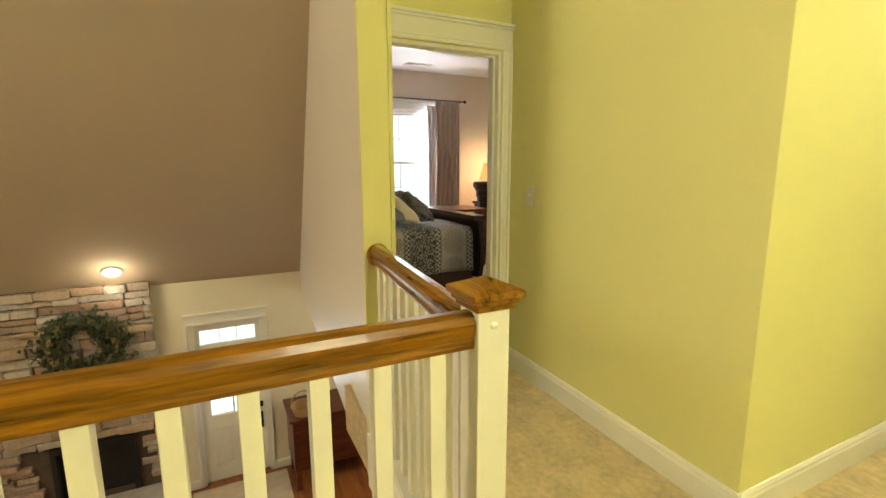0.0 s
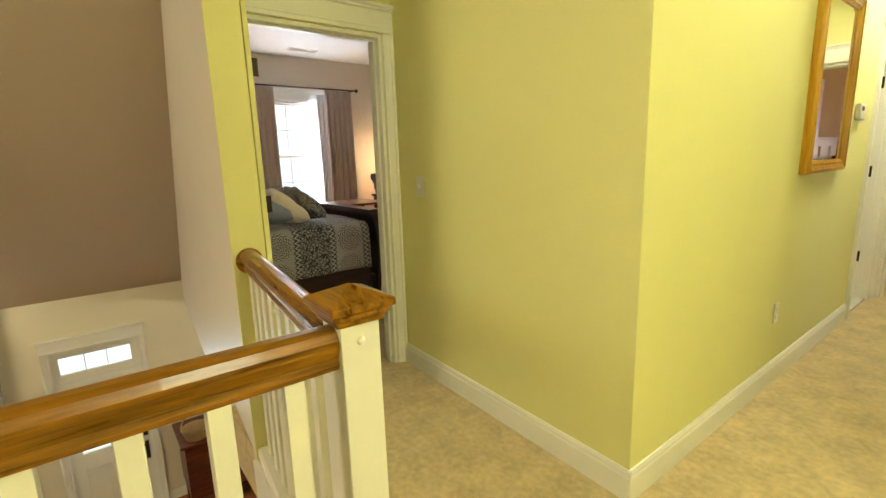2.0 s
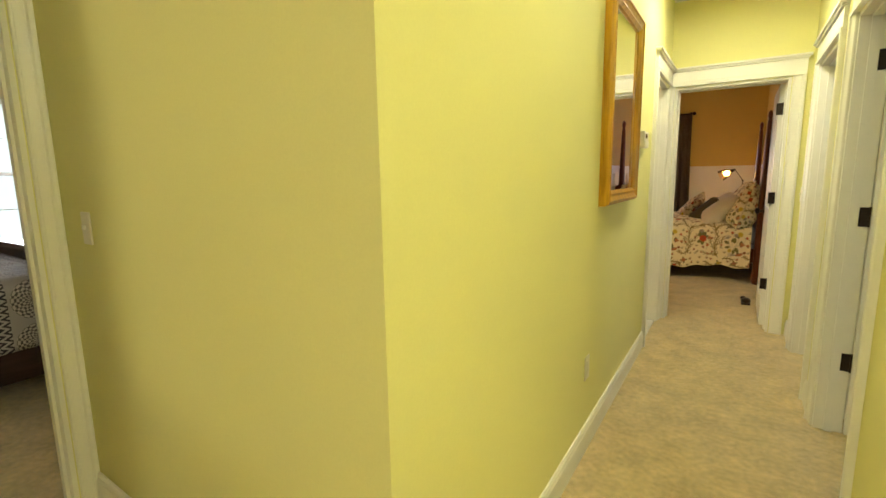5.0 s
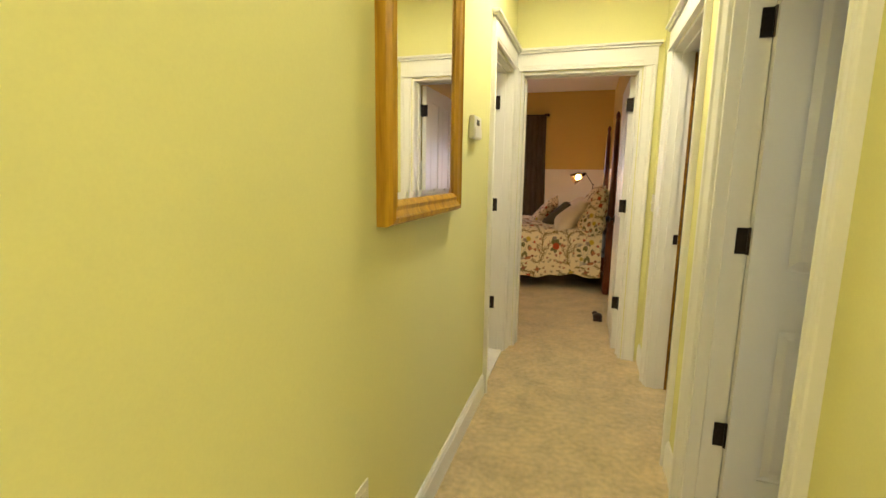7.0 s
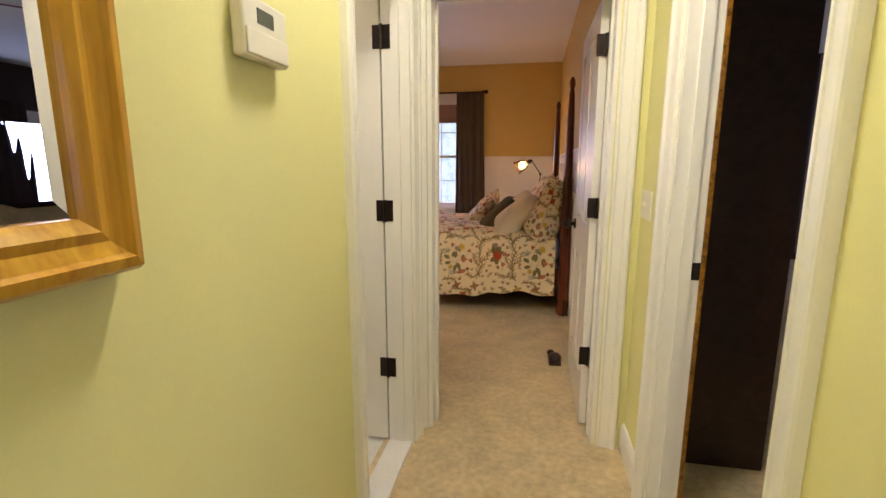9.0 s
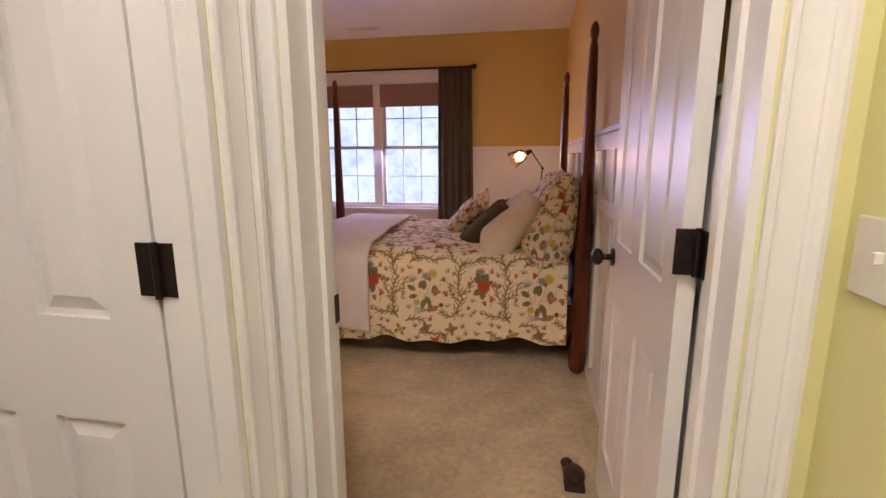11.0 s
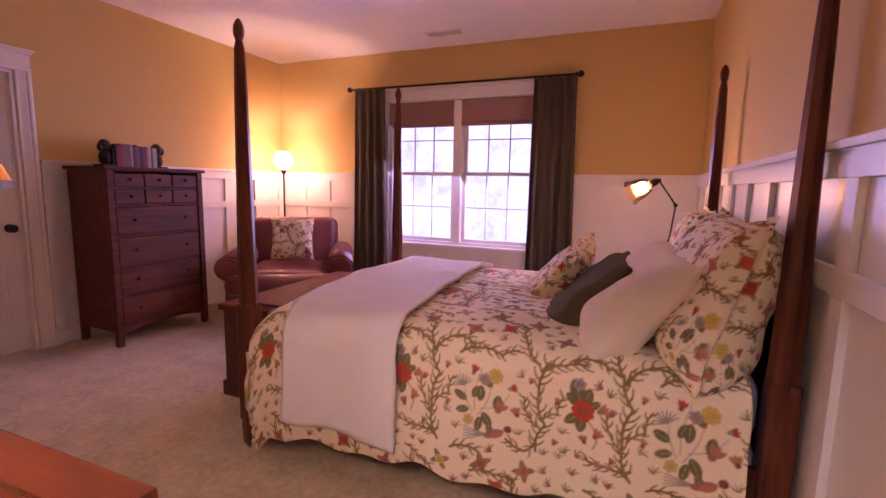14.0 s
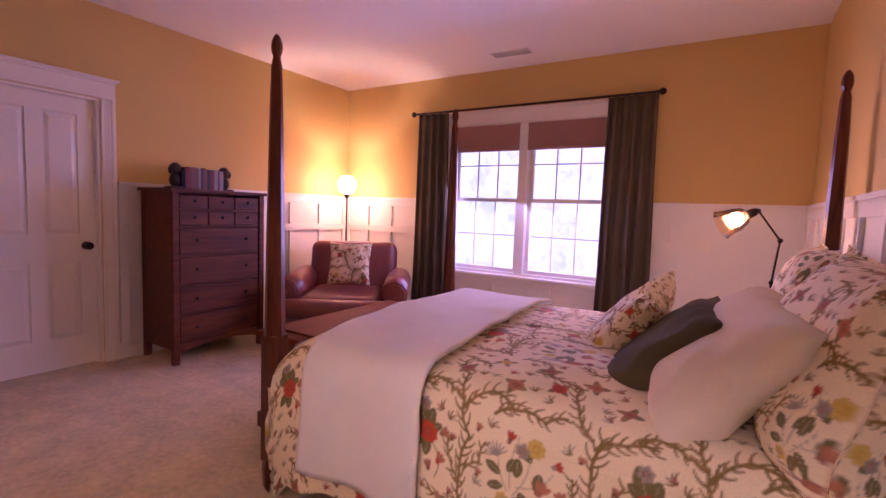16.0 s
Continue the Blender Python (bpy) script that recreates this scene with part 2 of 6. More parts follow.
class Print:
    """One repeat of the floral print, drawn stroke by stroke on a raster of 2.5 mm; u runs along the bed, v up its side."""
    U, V, STEP = 0.70, 0.66, 0.0025
    CREAM, STEM, TWIG, LEAF, PALE = (0.85, 0.73, 0.48), (0.235, 0.160, 0.045), (0.31, 0.20, 0.065), (0.18, 0.155, 0.055), (0.46, 0.43, 0.30)
    RED, CORAL, ROSE, YELLOW, GREY, BROWN = (0.52, 0.080, 0.035), (0.50, 0.20, 0.10), (0.38, 0.16, 0.10), (0.64, 0.47, 0.09), (0.34, 0.30, 0.24), (0.25, 0.085, 0.045)

    def __init__(self):
        self.nu, self.nv = round(self.U / self.STEP), round(self.V / self.STEP)
        self.a = np.empty((self.nu, self.nv, 3), np.float32)
        self.a[:] = self.CREAM
        self.rnd = random.Random(21)
        self.draw()

    def dab(self, u, v, r, color, ratio=1.0, turn=0.0):
        c = int(math.ceil(r / self.STEP)) + 1
        iu, iv = int(round(u / self.STEP)), int(round(v / self.STEP))
        gu, gv = np.meshgrid(np.arange(iu - c, iu + c + 1), np.arange(iv - c, iv + c + 1), indexing="ij")
        du, dv = gu * self.STEP - u, gv * self.STEP - v
        p = (du * math.cos(turn) + dv * math.sin(turn)) / r
        q = (dv * math.cos(turn) - du * math.sin(turn)) / (r * ratio)
        k = np.clip((1 - np.sqrt(p * p + q * q)) * r * min(1, ratio) / self.STEP + 0.5, 0, 1)[..., None]
        iu, iv = gu % self.nu, gv % self.nv
        self.a[iu, iv] = self.a[iu, iv] * (1 - k) + np.array(color, np.float32) * k

    def stroke(self, p, q, w0, w1, color, bend=0.0):
        n = max(3, int(math.hypot(q[0] - p[0], q[1] - p[1]) / 0.003))
        for i in range(n + 1):
            f = i / n
            o = bend * math.sin(math.pi * f)
            self.dab(p[0] + (q[0] - p[0]) * f - (q[1] - p[1]) * o, p[1] + (q[1] - p[1]) * f + (q[0] - p[0]) * o, w0 + (w1 - w0) * f, color)

    def leaf(self, u, v, length, turn, color, width=0.32):
        d = (math.cos(turn), math.sin(turn))
        for i in range(9):
            f = i / 8
            self.dab(u + d[0] * length * f, v + d[1] * length * f, max(0.002, length * width * math.sin(math.pi * min(1, 0.12 + 0.86 * f)) ** 0.8), color)
        self.stroke((u, v), (u + d[0] * length * 0.8, v + d[1] * length * 0.8), 0.0012, 0.001, self.PALE)

    def flower(self, u, v, r, color, heart, petals=7):
        for i in range(petals):
            a = 6.2832 * i / petals + 0.3
            self.dab(u + 0.62 * r * math.cos(a), v + 0.62 * r * math.sin(a), r * 0.46, color, 0.8, a)
            self.stroke((u, v), (u + 0.85 * r * math.cos(a + 0.45), v + 0.85 * r * math.sin(a + 0.45)), 0.0012, 0.001, heart)
        for i in range(5):
            a = 6.2832 * i / 5
            self.dab(u + 0.26 * r * math.cos(a), v + 0.26 * r * math.sin(a), r * 0.20, heart)
            self.dab(u + 0.20 * r * math.cos(a), v + 0.20 * r * math.sin(a), r * 0.13, color)

    def bud(self, u, v, r, turn, color, heart):
        for o in (-0.5, 0.0, 0.5):
            self.dab(u + 0.7 * r * math.cos(turn + o), v + 0.7 * r * math.sin(turn + o), r * 0.62, color, 0.45, turn + o)
        self.dab(u, v, r * 0.36, heart)

    def branch(self, pts, needle=0.050, w=0.0050, color=None):
        """A stem through pts with narrow leaves set along both sides."""
        color = color or self.STEM
        for (p, q) in zip(pts, pts[1:]):
            self.stroke(p, q, w, w * 0.9, color, 0.10)
            L = math.hypot(q[0] - p[0], q[1] - p[1])
            ang = math.atan2(q[1] - p[1], q[0] - p[0])
            d = 0.012
            side = 1
            while d < L:
                f = d / L
                o = 0.10 * math.sin(math.pi * f)
                base = (p[0] + (q[0] - p[0]) * f - (q[1] - p[1]) * o, p[1] + (q[1] - p[1]) * f + (q[0] - p[0]) * o)
                t = ang + side * self.rnd.uniform(0.50, 0.80)
                n = needle * self.rnd.uniform(0.65, 1.1)
                self.stroke(base, (base[0] + n * math.cos(t), base[1] + n * math.sin(t)), 0.0044, 0.0022, self.TWIG if self.rnd.random() < 0.4 else color, side * 0.12)
                side = -side
                d += self.rnd.uniform(0.012, 0.018)

    def draw(self):
        # two upright leafy stems that fork near the top
        for u, m in ((0.145, 1), (0.560, -1)):
            self.branch([(u + 0.02 * m, 0.02), (u - 0.012 * m, 0.14), (u + 0.015 * m, 0.27), (u - 0.02 * m, 0.38)])
            self.branch([(u - 0.02, 0.37), (u - 0.06 + 0.02 * m, 0.46), (u - 0.10, 0.56)], 0.042)
            self.branch([(u - 0.01, 0.35), (u + 0.07, 0.40 + 0.02 * m), (u + 0.15, 0.39)], 0.044)
            self.branch([(u + 0.02 * m, 0.06), (u - 0.06, 0.03 + 0.02 * m), (u - 0.13, 0.05)], 0.040)
            self.branch([(u, 0.16), (u + 0.055, 0.20), (u + 0.075, 0.27)], 0.032, 0.0036)
            self.branch([(u, 0.12), (u - 0.05, 0.17), (u - 0.065, 0.24)], 0.032, 0.0036)
            for du, dv in ((0.05, 0.16), (-0.05, 0.24), (0.045, 0.30), (-0.045, 0.07)):
                self.bud(u + du * m, v=dv, r=0.017, turn=1.2, color=self.CORAL if du > 0 else self.ROSE, heart=self.BROWN)
        # red blossom with its leaves, over rose sprays
        for a, n in ((2.4, 0.055), (1.3, 0.060), (0.6, 0.045), (3.9, 0.060), (4.6, 0.058), (1.9, 0.085)):
            self.leaf(0.02 * math.cos(a), 0.235 + 0.025 * math.sin(a), n, a, self.LEAF)
        self.flower(0.0, 0.235, 0.037, self.RED, self.BROWN, 9)
        self.stroke((0.02, 0.20), (0.04, 0.10), 0.002, 0.002, self.STEM, 0.2)
        self.bud(0.045, 0.150, 0.026, 1.0, self.CORAL, self.RED)
        self.bud(0.010, 0.115, 0.022, 1.9, self.ROSE, self.BROWN)
        self.bud(0.055, 0.245, 0.026, 0.5, self.CORAL, self.ROSE)
        self.flower(-0.015, 0.325, 0.022, self.GREY, self.BROWN, 6)
        self.flower(0.060, 0.045, 0.015, self.CORAL, self.GREY, 5)
        # bouquet with grey, yellow and coral flowers over a resting bird shape
        for p, q, b in (((0.30, 0.14), (0.27, 0.28), 0.1), ((0.32, 0.13), (0.37, 0.29), -0.1), ((0.33, 0.16), (0.44, 0.24), -0.15), ((0.31, 0.15), (0.33, 0.32), 0.05)):
            self.stroke(p, q, 0.0022, 0.0018, self.PALE, b)
        for u, v, a, n in ((0.27, 0.19, 2.6, 0.05), (0.28, 0.15, 3.3, 0.045), (0.33, 0.20, 1.5, 0.055), (0.345, 0.14, 5.2, 0.055), (0.33, 0.12, 4.5, 0.05), (0.37, 0.26, 2.3, 0.045), (0.40, 0.22, 4.6, 0.055), (0.345, 0.27, 0.4, 0.045), (0.32, 0.245, 4.3, 0.045), (0.365, 0.10, 4.9, 0.040)):
            self.leaf(u, v, n, a, self.LEAF)
        for i in range(9):
            a = 0.35 * i + 0.6
            self.stroke((0.262, 0.245), (0.262 + 0.042 * math.cos(a), 0.245 + 0.042 * math.sin(a)), 0.0035, 0.002, self.GREY)
        self.flower(0.385, 0.300, 0.028, self.YELLOW, (0.55, 0.33, 0.04), 8)
        self.flower(0.345, 0.282, 0.022, self.GREY, self.ROSE, 6)
        self.bud(0.300, 0.300, 0.022, 1.3, self.RED, self.BROWN)
        self.bud(0.440, 0.262, 0.022, 0.3, self.RED, self.GREY)
        self.bud(0.400, 0.165, 0.034, 1.1, self.CORAL, self.ROSE)
        self.bud(0.470, 0.160, 0.026, 1.9, self.CORAL, self.BROWN)
        self.flower(0.285, 0.110, 0.022, self.YELLOW, self.GREY, 6)
        for k in range(5):
            self.stroke((0.36, 0.060), (0.27, 0.035 + 0.012 * k), 0.003, 0.002, self.GREY)
        self.dab(0.385, 0.066, 0.040, self.ROSE, 0.40, 0.35)
        self.dab(0.395, 0.062, 0.026, self.CORAL, 0.5, 0.35)
        self.dab(0.437, 0.090, 0.015, self.BROWN)
        # upper band of the repeat: smaller sprays
        for u, v, c in ((0.08, 0.50, self.ROSE), (0.27, 0.47, self.CORAL), (0.40, 0.52, self.RED), (0.62, 0.49, self.ROSE), (0.18, 0.60, self.YELLOW), (0.50, 0.59, self.CORAL), (0.34, 0.61, self.ROSE)):
            for a in (0.4, 2.0, 3.6, 5.0):
                self.leaf(u, v, 0.042, a + u * 9, self.LEAF if a < 3 else self.TWIG, 0.26)
            self.flower(u, v, 0.017 + 0.010 * ((u * 7) % 1), c, self.BROWN, 7)
        self.branch([(0.24, 0.36), (0.31, 0.39), (0.40, 0.38), (0.46, 0.41)], 0.036)
        self.branch([(0.66, 0.40), (0.72, 0.42), (0.78, 0.39)], 0.036)
        self.branch([(0.22, 0.00), (0.27, 0.01), (0.33, -0.01)], 0.034)
        self.branch([(0.30, 0.58), (0.39, 0.57), (0.47, 0.54)], 0.034)
        self.branch([(0.02, 0.60), (0.09, 0.57), (0.15, 0.54)], 0.034)
        # small sprigs fill the bare ground
        for k in range(900):
            u, v = self.rnd.uniform(0, self.U), self.rnd.uniform(0, self.V)
            c = 9
            iu, iv = np.arange(int(u / self.STEP) - c, int(u / self.STEP) + c) % self.nu, np.arange(int(v / self.STEP) - c, int(v / self.STEP) + c) % self.nv
            if np.abs(self.a[np.ix_(iu, iv)] - np.array(self.CREAM, np.float32)).max() > 0.05:
                continue
            a = self.rnd.uniform(0.6, 2.6)
            for o in (-1.0, -0.4, 0.3, 0.9):
                self.stroke((u, v), (u + 0.026 * math.cos(a + o), v + 0.026 * math.sin(a + o)), 0.0036, 0.002, self.rnd.choice((self.STEM, self.TWIG, self.PALE)), 0.15)
            if k % 3 == 0:
                self.bud(u, v, 0.013, a, self.rnd.choice((self.ROSE, self.CORAL, self.RED)), self.BROWN)

    def dye(self, me, uv, u0=0.0, v0=0.0):
        """Colours for every vertex of me from its UV in metres."""
        w = np.array(uv, np.float64)
        x, y = ((w[:, 0] - u0) % self.U) / self.STEP, ((w[:, 1] - v0) % self.V) / self.STEP
        i, j = np.floor(x).astype(int), np.floor(y).astype(int)
        fx, fy = (x - i)[:, None], (y - j)[:, None]
        i, j = i % self.nu, j % self.nv
        i1, j1 = (i + 1) % self.nu, (j + 1) % self.nv
        c = (self.a[i, j] * (1 - fx) + self.a[i1, j] * fx) * (1 - fy) + (self.a[i, j1] * (1 - fx) + self.a[i1, j1] * fx) * fy
        k = me.attributes.new("dye", "FLOAT_COLOR", "POINT")
        k.data.foreach_set("color", np.concatenate([c, np.ones((len(c), 1))], 1).astype(np.float32).ravel())


COTTON = Print()


def medallion(name):
    """Grey-blue and ivory printed bedspread: bands of scrollwork, zigzag and round medallions. UV in metres."""
    m = bpy.data.materials.new(name)
    m.use_nodes = True
    n, l = nodes_of(m)
    b = n["Principled BSDF"]
    b.inputs["Roughness"].default_value = 0.85
    uvn = n.new("ShaderNodeTexCoord")
    sp = n.new("ShaderNodeSeparateXYZ")
    l.new(uvn.outputs["UV"], sp.inputs[0])
    u, v = sp.outputs[0], sp.outputs[1]
    cu = math_node(n, l, "FRACT", math_node(n, l, "DIVIDE", u, 0.62))
    du = math_node(n, l, "MULTIPLY", math_node(n, l, "SUBTRACT", cu, 0.5), 0.62)
    cv = math_node(n, l, "FRACT", math_node(n, l, "DIVIDE", v, 0.25))
    dv = math_node(n, l, "MULTIPLY", math_node(n, l, "SUBTRACT", cv, 0.5), 0.25)
    d = math_node(n, l, "SQRT", math_node(n, l, "ADD", math_node(n, l, "MULTIPLY", du, du), math_node(n, l, "MULTIPLY", dv, dv)))
    ang = math_node(n, l, "ARCTAN2", dv, du)
    spoke = math_node(n, l, "SINE", math_node(n, l, "MULTIPLY", ang, 16.0))
    ring = math_node(n, l, "SINE", math_node(n, l, "MULTIPLY", d, 260.0))
    pat = math_node(n, l, "GREATER_THAN", math_node(n, l, "MULTIPLY", ring, math_node(n, l, "ADD", spoke, 0.4)), 0.0)
    disc = step(n, l, d, 0.112, 0.003)
    zone = math_node(n, l, "ABSOLUTE", du)
    zig = math_node(n, l, "MULTIPLY_ADD", math_node(n, l, "PINGPONG", v, 0.02), 2.0, zone)
    zg = math_node(n, l, "GREATER_THAN", math_node(n, l, "FRACT", math_node(n, l, "MULTIPLY", zig, 21.0)), 0.5)
    scroll = n.new("ShaderNodeTexVoronoi")
    scroll.feature = "DISTANCE_TO_EDGE"
    scroll.inputs["Scale"].default_value = 42
    l.new(uvn.outputs["UV"], scroll.inputs[0])
    sc = math_node(n, l, "GREATER_THAN", scroll.outputs["Distance"], 0.12)
    band = math_node(n, l, "GREATER_THAN", zone, 0.185)
    edge = math_node(n, l, "MULTIPLY", math_node(n, l, "GREATER_THAN", zone, 0.125), math_node(n, l, "LESS_THAN", zone, 0.185))
    col = mix_color(n, l, sc, (0.035, 0.035, 0.04), (0.30, 0.28, 0.25))
    col2 = mix_color(n, l, pat, (0.08, 0.075, 0.075), (0.46, 0.42, 0.36))
    col = mix_color(n, l, band, (0.34, 0.32, 0.29), col)
    col = mix_color(n, l, disc, col, col2)
    col3 = mix_color(n, l, zg, (0.03, 0.03, 0.04), (0.40, 0.38, 0.35))
    col = mix_color(n, l, edge, col, col3)
    l.new(col, b.inputs["Base Color"])
    cloth_relief(n, l, b, uvn.outputs["UV"], strength=0.2)
    return m


def carpet_material():
    m = mat("carpet", (0.60, 0.465, 0.245), 0.95, 0.30, 6.0, 0.0, 32, spec=0.1)
    n, l = nodes_of(m)
    b = n["Principled BSDF"]
    tc = n.new("ShaderNodeTexCoord")
    t1 = n.new("ShaderNodeTexNoise")
    t1.inputs["Scale"].default_value, t1.inputs["Detail"].default_value = 240, 2
    t2 = n.new("ShaderNodeTexNoise")
    t2.inputs["Scale"].default_value, t2.inputs["Detail"].default_value, t2.inputs["Distortion"].default_value = 9, 4, 0.6
    l.new(tc.outputs["Object"], t1.inputs[0])
    l.new(tc.outputs["Object"], t2.inputs[0])
    h = math_node(n, l, "MULTIPLY_ADD", t2.outputs[0], 0.9, t1.outputs[0])
    bp = n.new("ShaderNodeBump")
    bp.inputs["Strength"].default_value, bp.inputs["Distance"].default_value = 0.9, 0.006
    l.new(h, bp.inputs["Height"])
    l.new(bp.outputs[0], b.inputs["Normal"])
    b.inputs["Sheen Weight"].default_value = 0.3
    return m


def outdoors(name, strength, shade=(0.52, 0.62, 0.76, 1)):
    """Pale woods under a bright sky, far beyond the windows."""
    m = bpy.data.materials.new(name)
    m.use_nodes = True
    n, l = nodes_of(m)
    tc = n.new("ShaderNodeTexCoord")
    a = n.new("ShaderNodeTexNoise")
    a.inputs["Scale"].default_value, a.inputs["Detail"].default_value, a.inputs["Roughness"].default_value = 1.6, 10, 0.75
    l.new(tc.outputs["Object"], a.inputs[0])
    r = n.new("ShaderNodeValToRGB")
    r.color_ramp.elements[0].position, r.color_ramp.elements[1].position = 0.38, 0.60
    r.color_ramp.elements[0].color, r.color_ramp.elements[1].color = shade, (0.90, 0.96, 1.0, 1)
    l.new(a.outputs[0], r.inputs[0])
    e = n.new("ShaderNodeEmission")
    e.inputs[1].default_value = strength
    l.new(r.outputs[0], e.inputs[0])
    l.new(e.outputs[0], n["Material Output"].inputs[0])
    return m


def stone_material():
    m = mat("ledge_stone", (0.42, 0.33, 0.25), 0.9, 0.25, 5, 0.8, 38, spec=0.2)
    n, l = nodes_of(m)
    info = n.new("ShaderNodeObjectInfo")
    r = n.new("ShaderNodeValToRGB")
    e = r.color_ramp.elements
    e[0].color, e[1].color = (0.30, 0.24, 0.20, 1), (0.52, 0.45, 0.36, 1)
    for p, c in ((0.3, (0.46, 0.36, 0.26, 1)), (0.55, (0.36, 0.24, 0.19, 1)), (0.75, (0.42, 0.39, 0.36, 1))):
        k = e.new(p)
        k.color = c
    l.new(info.outputs["Random"], r.inputs[0])
    sc = [k for k in n if k.bl_idname == "ShaderNodeVectorMath"][0]
    l.new(r.outputs[0], sc.inputs[0])
    return m


